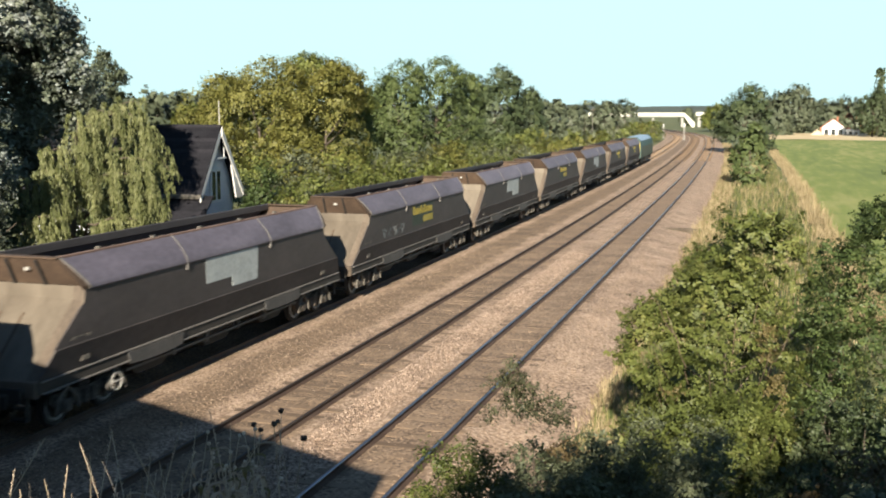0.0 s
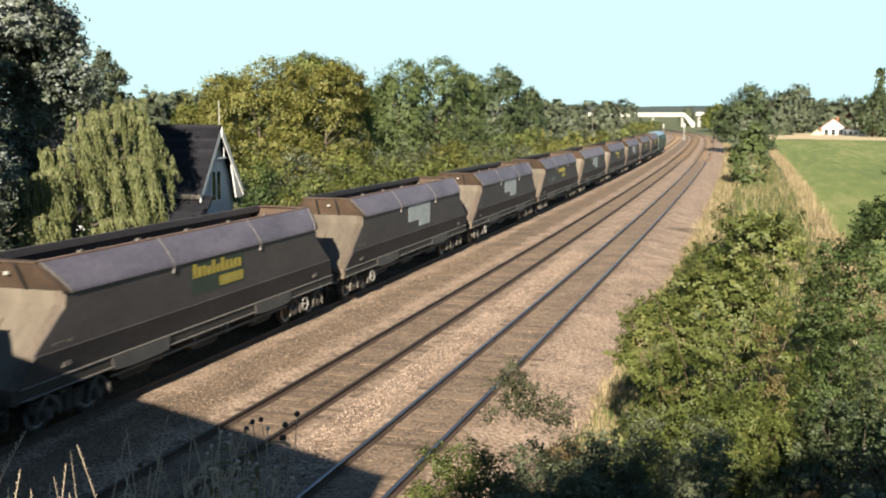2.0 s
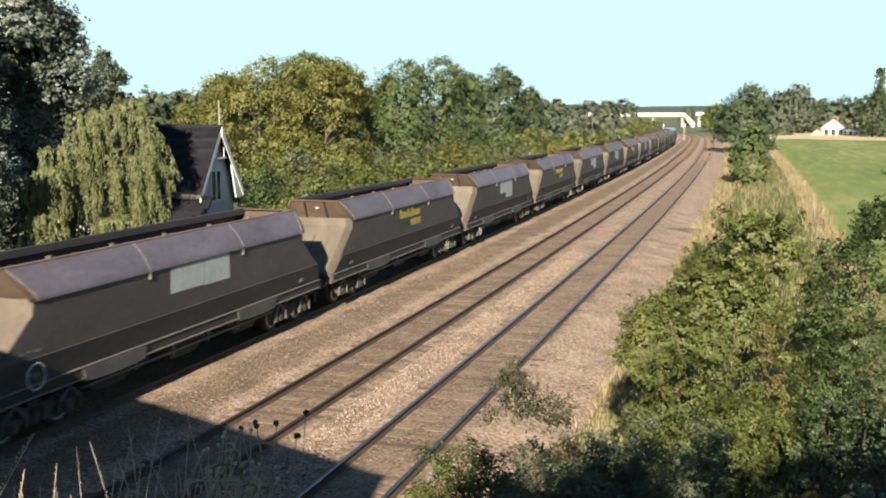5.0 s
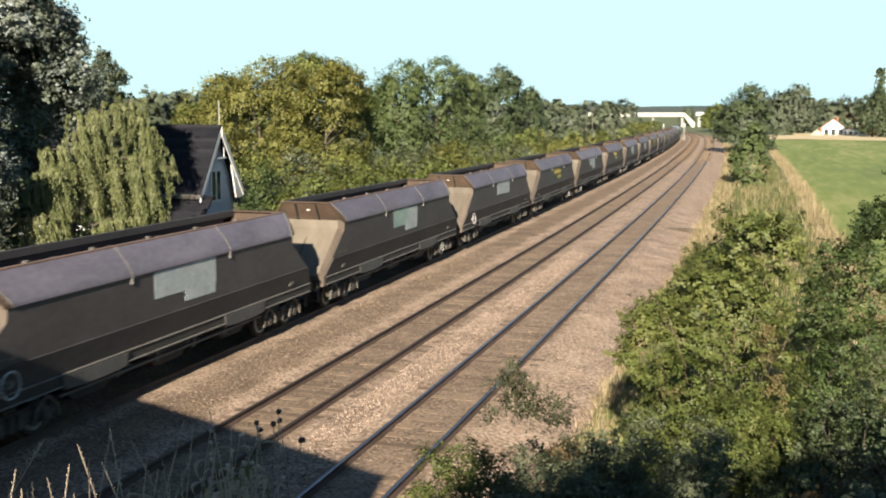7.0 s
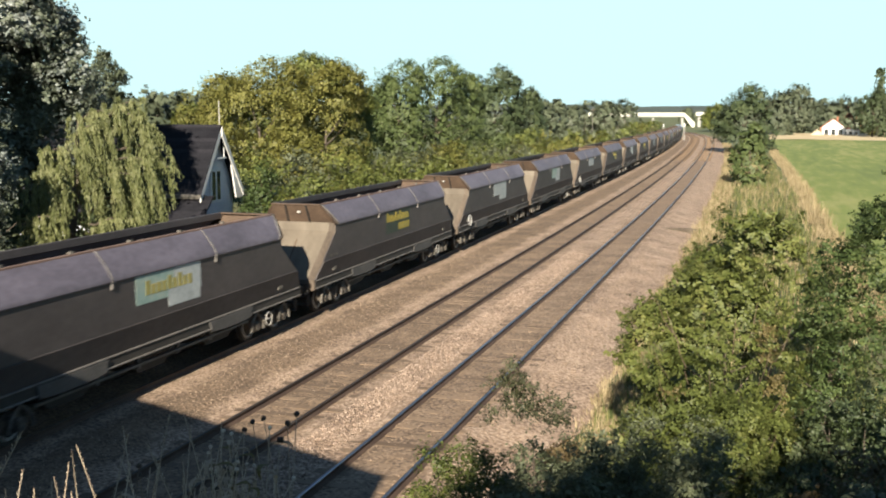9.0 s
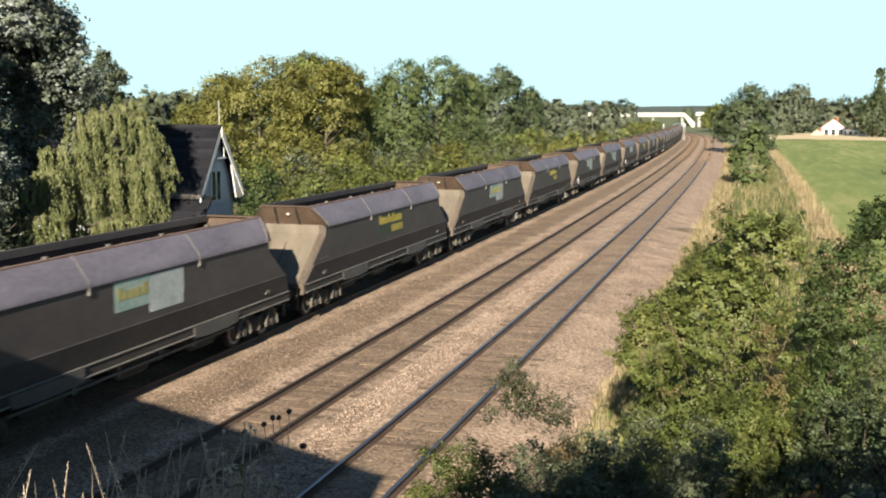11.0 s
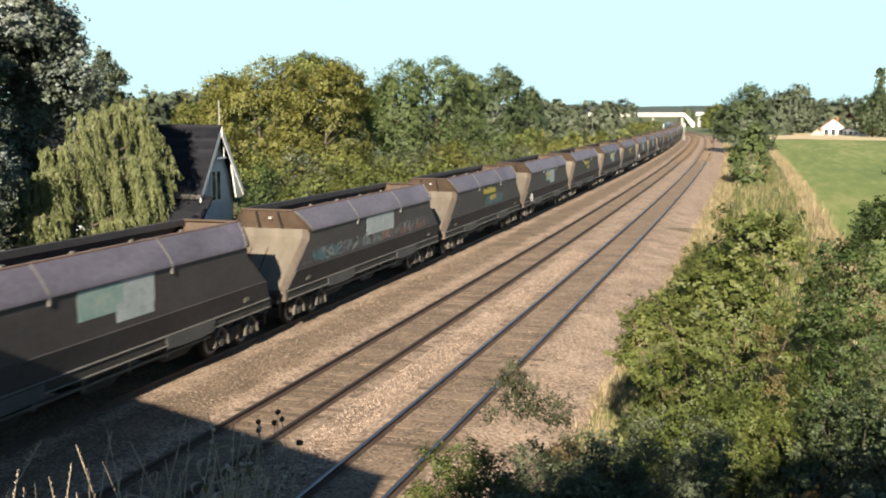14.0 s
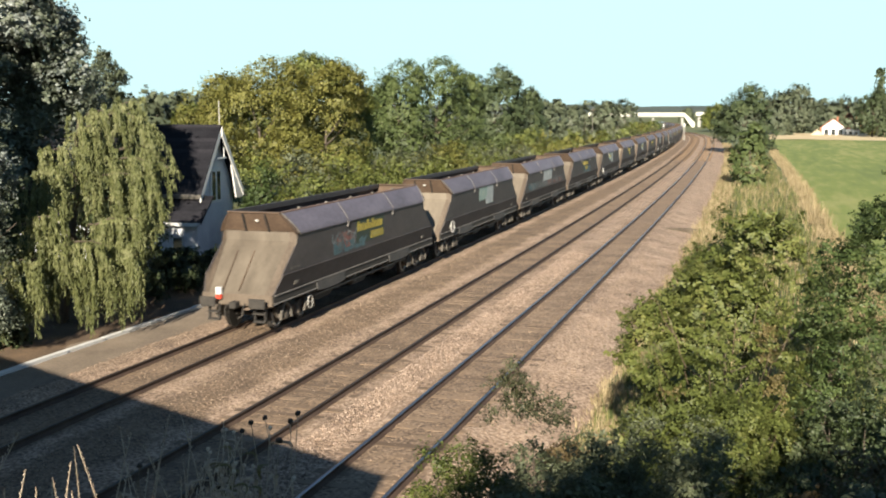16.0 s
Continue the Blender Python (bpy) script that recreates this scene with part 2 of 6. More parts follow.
def dirty(m, low, high, attribute):
    """Oil and trodden dirt over a material, where the mesh's attribute says."""
    nt = m.node_tree
    n, l = nt.nodes, nt.links
    bsdf = n["Principled BSDF"]
    clean = bsdf.inputs["Base Color"].links[0].from_socket
    fac = n["Math"].outputs[0]
    ramp = n.new("ShaderNodeValToRGB")
    ramp.color_ramp.elements[0].position, ramp.color_ramp.elements[1].position = 0.38, 0.62
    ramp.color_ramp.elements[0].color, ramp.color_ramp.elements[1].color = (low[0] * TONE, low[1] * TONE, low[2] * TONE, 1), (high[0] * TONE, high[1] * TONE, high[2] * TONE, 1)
    l.new(fac, ramp.inputs["Fac"])
    at = n.new("ShaderNodeAttribute")
    at.attribute_name = attribute
    mix = n.new("ShaderNodeMix")
    mix.data_type = "RGBA"
    l.new(at.outputs["Fac"], mix.inputs["Factor"])
    l.new(clean, mix.inputs["A"])
    l.new(ramp.outputs["Color"], mix.inputs["B"])
    l.new(mix.outputs["Result"], bsdf.inputs["Base Color"])


dirty(M["ballast"], (0.062, 0.041, 0.025), (0.205, 0.138, 0.085), "dirt")


# ---------------- helpers of this scene ----------------
def link_mesh(name, me, mat, parent=None, label=""):
    ob = new(name, me)
    if mat is not None:
        me.materials.append(M[mat])
    if parent is not None:
        ob.parent = parent
    if label:
        ob["label"] = label
    return ob


def part(name, bm, mat, parent, label=""):
    me = bpy.data.meshes.new(name)
    bm.to_mesh(me)
    bm.free()
    return link_mesh(name, me, mat, parent, label)


def cloud_part(name, verts, faces, mat, parent=None, label=""):
    """A mesh straight from arrays: verts n x 3, faces m x 3 or m x 4."""
    me = bpy.data.meshes.new(name)
    verts, faces = np.asarray(verts, np.float32), np.asarray(faces, np.int32)
    k = faces.shape[1]
    me.vertices.add(len(verts))
    me.vertices.foreach_set("co", verts.ravel())
    me.loops.add(faces.size)
    me.loops.foreach_set("vertex_index", faces.ravel())
    me.polygons.add(len(faces))
    me.polygons.foreach_set("loop_start", np.arange(len(faces), dtype=np.int32) * k)
    me.update(calc_edges=True)
    return link_mesh(name, me, mat, parent, label)


def empty(name, m, label="", category="", group="", kind=""):
    ob = new(name)
    ob.matrix_basis = m
    ob.empty_display_size = 0.2
    return tagged(ob, label, category, group, kind)


def box(bm, x0, x1, y0, y1, z0, z1, bevel=0.0, m=None):
    r = bmesh.ops.create_cube(bm, size=1)
    vs = r["verts"]
    for v in vs:
        v.co = Vector(((x0 + x1) / 2 + v.co.x * (x1 - x0), (y0 + y1) / 2 + v.co.y * (y1 - y0), (z0 + z1) / 2 + v.co.z * (z1 - z0)))
    if bevel:
        es = list({e for v in vs for e in v.link_edges})
        vs = bmesh.ops.bevel(bm, geom=es, offset=bevel, segments=1, affect="EDGES", profile=0.5)["verts"]
    if m is not None:
        for v in set(vs):
            v.co = m @ v.co
    return bm


def boxes(*specs, bevel=0.0):
    bm = bmesh.new()
    for s in specs:
        box(bm, *s, bevel=bevel)
    return bm


def prism(bm, outline, axis, a, b):
    """Extrudes a closed outline of 2D points between a and b along the axis (x: points are y,z; y: points are x,z; z: points are x,y)."""
    def at(p, c):
        return {"x": (c, p[0], p[1]), "y": (p[0], c, p[1]), "z": (p[0], p[1], c)}[axis]
    lo = [bm.verts.new(at(p, a)) for p in outline]
    hi = [bm.verts.new(at(p, b)) for p in outline]
    n = len(outline)
    fs = [bm.faces.new(lo), bm.faces.new(hi[::-1])]
    for i in range(n):
        fs.append(bm.faces.new((lo[(i + 1) % n], lo[i], hi[i], hi[(i + 1) % n])))
    bmesh.ops.recalc_face_normals(bm, faces=fs)
    return bm


def tube(bm, path, radii, sides=6, cap=True):
    """A tapered tube along a path of points."""
    rings = []
    for i, p in enumerate(path):
        p = Vector(p)
        d = (Vector(path[min(i + 1, len(path) - 1)]) - Vector(path[max(i - 1, 0)])).normalized()
        u = d.orthogonal().normalized()
        w = d.cross(u)
        rings.append([bm.verts.new(p + (u * math.cos(2 * math.pi * k / sides) + w * math.sin(2 * math.pi * k / sides)) * radii[i]) for k in range(sides)])
    for a, b in zip(rings, rings[1:]):
        best = min(range(sides), key=lambda s: sum((a[k].co - b[(k + s) % sides].co).length for k in range(sides)))
        for k in range(sides):
            bm.faces.new((a[k], a[(k + 1) % sides], b[(k + 1 + best) % sides], b[(k + best) % sides]))
    if cap:
        bm.faces.new(rings[0][::-1])
        bm.faces.new(rings[-1])
    return bm


def cylinder(bm, centre, axis, r, h, sides=16, r2=None):
    c, a = Vector(centre), Vector(axis).normalized()
    return tube(bm, [c - a * h / 2, c + a * h / 2], [r, r if r2 is None else r2], sides)


def ring(bm, centre, axis, r, thick, sides=20):
    """A torus."""
    c, a = Vector(centre), Vector(axis).normalized()
    u = a.orthogonal().normalized()
    w = a.cross(u)
    loops = []
    for i in range(sides):
        q = 2 * math.pi * i / sides
        o = u * math.cos(q) + w * math.sin(q)
        loops.append([bm.verts.new(c + o * (r + thick * math.cos(s)) + a * thick * math.sin(s)) for s in (0, 1.57, 3.14, 4.71)])
    for i in range(sides):
        p, q = loops[i], loops[(i + 1) % sides]
        for k in range(4):
            bm.faces.new((p[k], p[(k + 1) % 4], q[(k + 1) % 4], q[k]))
    return bm


# ---------------- lie of the land ----------------
TRACK_A, TRACK_B, TRACK_C = -15.72, -10.65, -7.04
BRIDGE_N = (0.375, 0.927)


def bend(y):
    """How far the line has swung to the left at y."""
    y = np.asarray(y, float)
    return -np.maximum(0.0, y + 43.5) ** 2 / (2 * 4674.0) - np.maximum(0.0, y - 300.0) ** 2 / (2 * 1100.0)


def swing(y):
    """Its heading there, in degrees to the left."""
    return math.degrees(math.atan(max(0.0, y + 43.5) / 4674.0 + max(0.0, y - 300.0) / 1100.0))


def ahead(bearing, dist):
    """A place by its bearing from the far end of the line, in degrees to the right, and its distance."""
    a = radians(bearing - 0.98)
    return dist * math.sin(a), dist * math.cos(a)


def smooth(e0, e1, v):
    t = np.clip((v - e0) / (e1 - e0), 0, 1)
    return t * t * (3 - 2 * t)


def land(x, y):
    """Height of the ground."""
    x, y = np.asarray(x, float), np.asarray(y, float)
    q = BRIDGE_N[0] * x + BRIDGE_N[1] * y
    rel = x - bend(y)
    z = np.full(np.broadcast(x, y).shape, -0.62)
    z = z + 0.5 * smooth(-4.0, 6.0, rel) + 0.35 * smooth(-19.0, -24.0, rel)
    bank = np.clip(5.5 - 0.62 * np.maximum(q - 0.6, 0), -0.7, 5.5) + 0.7
    z = z + bank * smooth(-5.2, -2.6, x) * smooth(14.0, 9.5, q)
    z = z + np.where(y > 420, (y - 420) * 0.0035, 0) * smooth(0, 60, np.abs(rel + 10))
    z = z + 0.10 * np.sin(x * 0.9 + 0.4 * y) * np.sin(y * 0.7 - 0.3 * x) * smooth(-5.0, -3.0, rel)
    return z
# ---------------- ground, line and bridge ----------------
def spread(*stretches):
    return np.unique(np.concatenate([np.linspace(a, b, n) for a, b, n in stretches]))


def build_ground():
    xs = spread((-2500, -200, 14), (-200, -40, 22), (-40, -5.5, 24), (-5.5, 12, 40), (12, 60, 20), (60, 2500, 14))
    ys = spread((-600, -20, 8), (-20, 30, 66), (30, 120, 36), (120, 700, 60), (700, 4200, 16))
    gx, gy = np.meshgrid(xs, ys, indexing="ij")
    v = np.stack([gx, gy, land(gx, gy)], -1).reshape(-1, 3)
    nx, ny = len(xs), len(ys)
    i, j = np.meshgrid(np.arange(nx - 1), np.arange(ny - 1), indexing="ij")
    a = (i * ny + j).ravel()
    f = np.stack([a, a + ny, a + ny + 1, a + 1], -1)
    tagged(cloud_part("ground", v, f, "grass"), "rough grassy ground reaching to the horizon", "ground", kind="structure")


def strip(name, profile, y0, y1, step, mat, follow=True, wobble=0.0, parent=None, label="", ragged=0.0):
    """A sheet with the cross-section profile (x, z) drawn along the line."""
    ys = np.arange(y0, y1 + step * 0.5, step)
    p = np.array(profile, float)
    off = bend(ys) if follow else np.zeros(len(ys))
    v = np.zeros((len(ys), len(p), 3))
    v[:, :, 0] = p[None, :, 0] + off[:, None]
    v[:, :, 1] = ys[:, None]
    v[:, :, 2] = p[None, :, 1]
    if wobble:
        v[:, 1:-1, 2] += np.random.default_rng(5).normal(0, wobble, v[:, 1:-1, 2].shape)
    if ragged:
        r = np.random.default_rng(6)
        for side in (0, -1):
            v[:, side, 0] += np.convolve(r.normal(0, ragged, len(ys)), np.ones(3) / 1.8, "same")
    n = len(p)
    i, j = np.meshgrid(np.arange(len(ys) - 1), np.arange(n - 1), indexing="ij")
    a = (i * n + j).ravel()
    return cloud_part(name, v.reshape(-1, 3), np.stack([a, a + 1, a + n + 1, a + n], -1), mat, parent, label)


def build_bed():
    """The ballast: one bed for three lines, heaped between them."""
    prof = [(-19.7, -0.7), (-19.4, -0.36), (-18.4, -0.30)]
    for a, b in ((TRACK_A, TRACK_B), (TRACK_B, TRACK_C)):
        prof += [(a - 1.75, -0.17), (a - 1.38, -0.155), (a - 1.28, -0.166), (a - 0.9, -0.166), (a, -0.167), (a + 0.9, -0.166), (a + 1.28, -0.165), (a + 1.42, -0.135), ((a + b) / 2 - 0.2, -0.10), ((a + b) / 2 + 0.2, -0.095)]
    c = TRACK_C
    prof += [(c - 1.4, -0.135), (c - 1.28, -0.164), (c - 0.9, -0.166), (c, -0.167), (c + 0.9, -0.166), (c + 1.4, -0.155), (c + 1.9, -0.28), (c + 2.9, -0.42), (c + 3.6, -0.8)]
    prof = sorted(prof)
    dense = []
    for (xa, za), (xb, zb) in zip(prof, prof[1:]):
        k = max(1, int((xb - xa) / 0.16))
        dense += [(xa + (xb - xa) * t / k, za + (zb - za) * t / k) for t in range(k)]
    dense.append(prof[-1])
    bed = strip("ballast_bed", dense, -14, 130, 0.45, "ballast", wobble=0.007)
    tagged(bed, "pale pinkish-brown crushed stone ballast under three railway lines", "ballast", kind="structure")
    far = strip("ballast_bed", dense, 130, 700, 2.4, "ballast", wobble=0.004)
    tagged(far, "pale crushed stone ballast of the far curve", "ballast", kind="structure")
    soil_bed(bed)
    soil_bed(far)
    scatter_stones(dense)


def soil_bed(bed):
    """Dirt between the rails and along the middle of the wide gap."""
    co = np.zeros(len(bed.data.vertices) * 3, np.float32)
    bed.data.vertices.foreach_get("co", co)
    co = co.reshape(-1, 3)
    x, y = co[:, 0] - bend(co[:, 1]), co[:, 1]
    rag = 0.10 * np.sin(y * 0.9) + 0.08 * np.sin(y * 2.3 + 1.0) + np.random.default_rng(3).normal(0, 0.07, len(y))
    amount = np.zeros(len(y))
    for t, half, full in ((TRACK_A, 0.95, 0.95), (TRACK_B, 0.85, 0.9), (TRACK_C, 0.85, 0.75)):
        amount = np.maximum(amount, full * smooth(half + 0.25, half - 0.2, np.abs(x - t) + rag))
    mid = (TRACK_A + TRACK_B) / 2 - 0.05
    amount = np.maximum(amount, 0.97 * smooth(1.0, 0.6, np.abs(x - mid) + rag))
    amount = np.maximum(amount, 0.35 * smooth(-3.6, -2.6, x - TRACK_A) * smooth(-1.1, -1.9, x - TRACK_A))
    at = bed.data.attributes.new("dirt", "FLOAT", "POINT")
    at.data.foreach_set("value", np.clip(amount + np.random.default_rng(4).normal(0, 0.08, len(y)), 0, 1).astype(np.float32))


def scatter_stones(dense):
    """Loose stones on the nearer stretch."""
    rng = np.random.default_rng(11)
    n = 34000
    y = 13 + 40 * rng.random(n) ** 1.6
    x = np.where(rng.random(n) < 0.16, rng.uniform(TRACK_B + 1.3, TRACK_C - 1.2, n), rng.uniform(-18.9, -4.6, n))
    for t in (TRACK_A, TRACK_B, TRACK_C):
        keep = (np.abs(x - t) > 1.3) | (rng.random(n) < 0.14)
        x, y, n = x[keep], y[keep], keep.sum()
    px, pz = np.array([p[0] for p in dense]), np.array([p[1] for p in dense])
    z = np.interp(x, px, pz) + 0.012
    octa = np.array([(1, 0, 0), (0, 1, 0), (-1, 0, 0), (0, -1, 0), (0, 0, 1), (0, 0, -1)], float)
    tri = np.array([(0, 1, 4), (1, 2, 4), (2, 3, 4), (3, 0, 4), (1, 0, 5), (2, 1, 5), (3, 2, 5), (0, 3, 5)])
    size = rng.uniform(0.011, 0.024, (n, 1, 1)) * np.where((x > TRACK_B + 1.3) & (x < TRACK_C - 1.2), 1.15, 1.0)[:, None, None]
    v = octa[None] * size * rng.uniform(0.6, 1.25, (n, 6, 3))
    ang = rng.uniform(0, 6.28, n)
    ca, sa = np.cos(ang)[:, None], np.sin(ang)[:, None]
    v = np.stack([v[..., 0] * ca - v[..., 1] * sa, v[..., 0] * sa + v[..., 1] * ca, v[..., 2]], -1)
    v += np.stack([x + bend(y), y, z], -1)[:, None, :]
    f = tri[None] + (np.arange(n) * 6)[:, None, None]
    fresh = (x > TRACK_B + 1.3) & (x < TRACK_C - 1.25)
    for rows, mat, label in ((~fresh, "stone", "loose angular ballast stones between the tracks"), (fresh, "stone_fresh", "fresh pinkish ballast stones heaped between two tracks")):
        k = int(rows.sum())
        stones = cloud_part("loose_stone", v[rows].reshape(-1, 3), f[:k].reshape(-1, 3), mat)
        tagged(stones, label, "stones", kind="stuff")


def rail_profile(x):
    return [(x - 0.07, -0.16), (x - 0.07, -0.148), (x - 0.012, -0.125), (x - 0.012, -0.045), (x - 0.035, -0.03), (x - 0.035, -0.004)], \
           [(x + 0.035, -0.004), (x + 0.035, -0.03), (x + 0.012, -0.045), (x + 0.012, -0.125), (x + 0.07, -0.148), (x + 0.07, -0.16)]


def build_track(name, cx, head, label, sunk=0.0):
    root = tagged(empty(name, pose(0, 0, 0)), label, "railway track", group="railway lines", kind="structure")
    for side in (-0.7525, 0.7525):
        lo, hi = rail_profile(cx + side)
        strip("rail", lo + hi, -14, 700, 2.5, "rail_side", parent=root, label="rust-brown steel rail")
        strip("rail_head", [(cx + side - 0.036, -0.012), (cx + side - 0.034, 0.0), (cx + side + 0.034, 0.0), (cx + side + 0.036, -0.012)], -14, 700, 2.5, head, parent=root, label="worn top of the rail")
    bm = boxes((-1.28, 1.28, -0.125, 0.125, -0.20, -0.132), bevel=0.004)
    first = part("sleeper", bm, "sleeper", root)
    me = first.data
    rng = random.Random(int(-cx * 10))
    for i in range(230):
        y = 11 + 0.66 * i
        s = first if i == 0 else new("sleeper", me)
        s.parent = root
        s.location = (cx + float(bend(y)) + rng.uniform(-0.02, 0.02), y, -0.031 - sunk + rng.uniform(-0.007, 0.004))
        s.rotation_euler[2] = radians(swing(y) + rng.uniform(-0.6, 0.6))
    # the far ones in one piece
    vs, fs = [], []
    base = np.array([(-1.28, -0.125, -0.2), (1.28, -0.125, -0.2), (1.28, 0.125, -0.2), (-1.28, 0.125, -0.2), (-1.28, -0.125, -0.14), (1.28, -0.125, -0.14), (1.28, 0.125, -0.14), (-1.28, 0.125, -0.14)])
    quad = np.array([(4, 5, 6, 7), (0, 1, 5, 4), (1, 2, 6, 5), (2, 3, 7, 6), (3, 0, 4, 7)])
    for k, y in enumerate(np.arange(11 + 0.66 * 230, 420, 0.66)):
        vs.append(base + (cx + float(bend(y)), y, 0))
        fs.append(quad + 8 * k)
    far = cloud_part("far_sleepers", np.concatenate(vs), np.concatenate(fs), "sleeper", root)
    tagged(far, kind="stuff")


def build_bridge():
    """The road bridge beside the camera; it lies outside the view and throws its shadow over the line."""
    nx, ny = BRIDGE_N
    root = tagged(empty("road_bridge", Matrix(((ny, nx, 0, 0), (-nx, ny, 0, 0), (0, 0, 1, 0), (0, 0, 0, 1)))), "brick and concrete road bridge over the railway", "bridge", kind="structure")
    part("deck", boxes((-46, -5.4, -7.2, 1.25, 4.5, 5.45)), "concrete", root)
    part("parapet", boxes((-46, -5.4, 0.95, 1.25, 5.4, 6.58), (-46, -5.4, 0.92, 1.29, 6.58, 6.7), bevel=0.02), "brick", root)
    part("parapet", boxes((-46, 24, -7.2, -6.9, 5.4, 6.6), bevel=0.02), "brick", root)
    part("road", boxes((-46, 24, -6.9, -0.6, 5.2, 5.5)), "path", root)
    part("abutment", boxes((-6.4, -5.4, -7.2, 1.2, -1.0, 4.52)), "brick", root)
    part("abutment", boxes((-23.6, -22.6, -7.2, 1.2, -1.0, 4.52)), "brick", root)
    part("embankment_fill", boxes((-5.4, 24, -7.2, -0.4, -1.0, 5.4), (-60, -23.6, -7.2, 1.0, -1.0, 5.4)), "soil", root)


def build_fields():
    # mown field on the right, laid a little above the ground sheet
    xs = np.concatenate([[0], np.linspace(3, 40, 14), np.linspace(50, 400, 15)])
    ys = np.concatenate([np.linspace(34, 120, 30), np.linspace(130, 345, 36)])
    gx, gy = np.meshgrid(xs, ys, indexing="ij")
    gx = gx + 3.4 + bend(gy) * 0.75 + 0.6 * np.sin(gy * 0.11)
    v = np.stack([gx, gy, land(gx, gy) + 0.06 + 0.0012 * np.maximum(gy - 60, 0)], -1).reshape(-1, 3)
    n = len(ys)
    i, j = np.meshgrid(np.arange(len(xs) - 1), np.arange(n - 1), indexing="ij")
    a = (i * n + j).ravel()
    tagged(cloud_part("field", v, np.stack([a, a + n, a + n + 1, a + 1], -1), "field"), "mown green field beside the railway", "field", kind="structure")
    # dry margin along the far edge of the field
    gx, gy = np.meshgrid(np.linspace(0, 330, 60), np.linspace(292, 352, 6), indexing="ij")
    gx = gx + 3.4 + bend(gy) * 0.75
    v = np.stack([gx, gy + 2.0 * np.sin(gx * 0.23), land(gx, gy) + 0.10 + 0.0012 * (gy - 60) + 0.012 * (gy - 292)], -1).reshape(-1, 3)
    i, j = np.meshgrid(np.arange(59), np.arange(5), indexing="ij")
    a = (i * 6 + j).ravel()
    tagged(cloud_part("field_margin", v, np.stack([a, a + 6, a + 7, a + 1], -1), "dry_margin"), "dry straw-coloured margin of the field", "field", kind="structure")
    # trodden cess and white-edged path on the left
    strip_ob = strip("cess_path", [(-20.6, -0.28), (-19.75, -0.255), (-18.9, -0.25), (-18.0, -0.27)], -14, 200, 1.0, "path", wobble=0.008)
    tagged(strip_ob, "trodden grey-brown stone path beside the track", "path", kind="structure")
    edge = bmesh.new()
    y = -12.0
    rng = random.Random(4)
    while y < 90:
        ln = rng.uniform(1.7, 2.0)
        dz = rng.uniform(-0.01, 0.01)
        box(edge, -20.02 + float(bend(y)), -19.86 + float(bend(y)), y, y + ln - 0.015, -0.4, -0.155 + dz, bevel=0.012)
        y += ln
    tagged(part("kerb", edge, "white_paint", None), "white-painted edging stones along the path", "kerb", kind="structure")
    bank = strip("leaf_litter", [(-27, -0.1), (-24, -0.14), (-22, -0.2), (-20.5, -0.26), (-20.03, -0.28)], -14, 120, 0.8, "soil", wobble=0.03)
    tagged(bank, "bare brown soil and leaf litter under the trees", "soil", kind="structure")


def build_hills():
    # far low hills, wooded
    for bearing, dist, wide, high, nm in ((-6, 3400, 1500, 36, "a"), (-33, 900, 330, 24, "b"), (3, 3600, 1600, 40, "c"), (-18, 3000, 1200, 38, "d")):
        cx, cy = ahead(bearing, dist)
        rng = np.random.default_rng(int(dist))
        n = 80
        u = np.linspace(-1, 1, n)
        ridge = high * (1 - np.abs(u) ** 3) * (0.9 + 0.1 * np.sin(u * 7)) + rng.normal(0, high * 0.012, n)
        ux, uy = math.cos(radians(bearing)), -math.sin(radians(bearing))
        rows = []
        for depth, k in ((-0.12, 0.0), (-0.06, 0.6), (0.0, 1.0), (0.1, 0.7), (0.2, 0.0)):
            px = cx + ux * u * wide + math.sin(radians(bearing)) * depth * dist
            py = cy + uy * u * wide + math.cos(radians(bearing)) * depth * dist
            rows.append(np.stack([px, py, -2 + ridge * k], -1))
        v = np.stack(rows).reshape(-1, 3)
        i, j = np.meshgrid(np.arange(4), np.arange(n - 1), indexing="ij")
        a = (i * n + j).ravel()
        tagged(cloud_part("hill", v, np.stack([a, a + 1, a + n + 1, a + n], -1), "hill"), "low blue-green wooded hill on the horizon", "hill", kind="structure")


# ---------------- trees ----------------
def unit(v):
    return v / np.maximum(1e-9, np.linalg.norm(v, axis=-1, keepdims=True))


def leaf_quads(pos, nrm, rng, length, width, fold=0.35):
    n = len(pos)
    t = unit(np.cross(nrm, unit(rng.normal(size=(n, 3)))))
    b = np.cross(nrm, t)
    ln = length * rng.uniform(0.65, 1.3, (n, 1))
    wd = width * rng.uniform(0.65, 1.3, (n, 1))
    fold = nrm * wd * fold
    v = np.stack([pos - t * ln / 2, pos + b * wd / 2 + fold, pos + t * ln / 2, pos - b * wd / 2 + fold], 1)
    return v.reshape(-1, 3), np.arange(n * 4).reshape(n, 4)


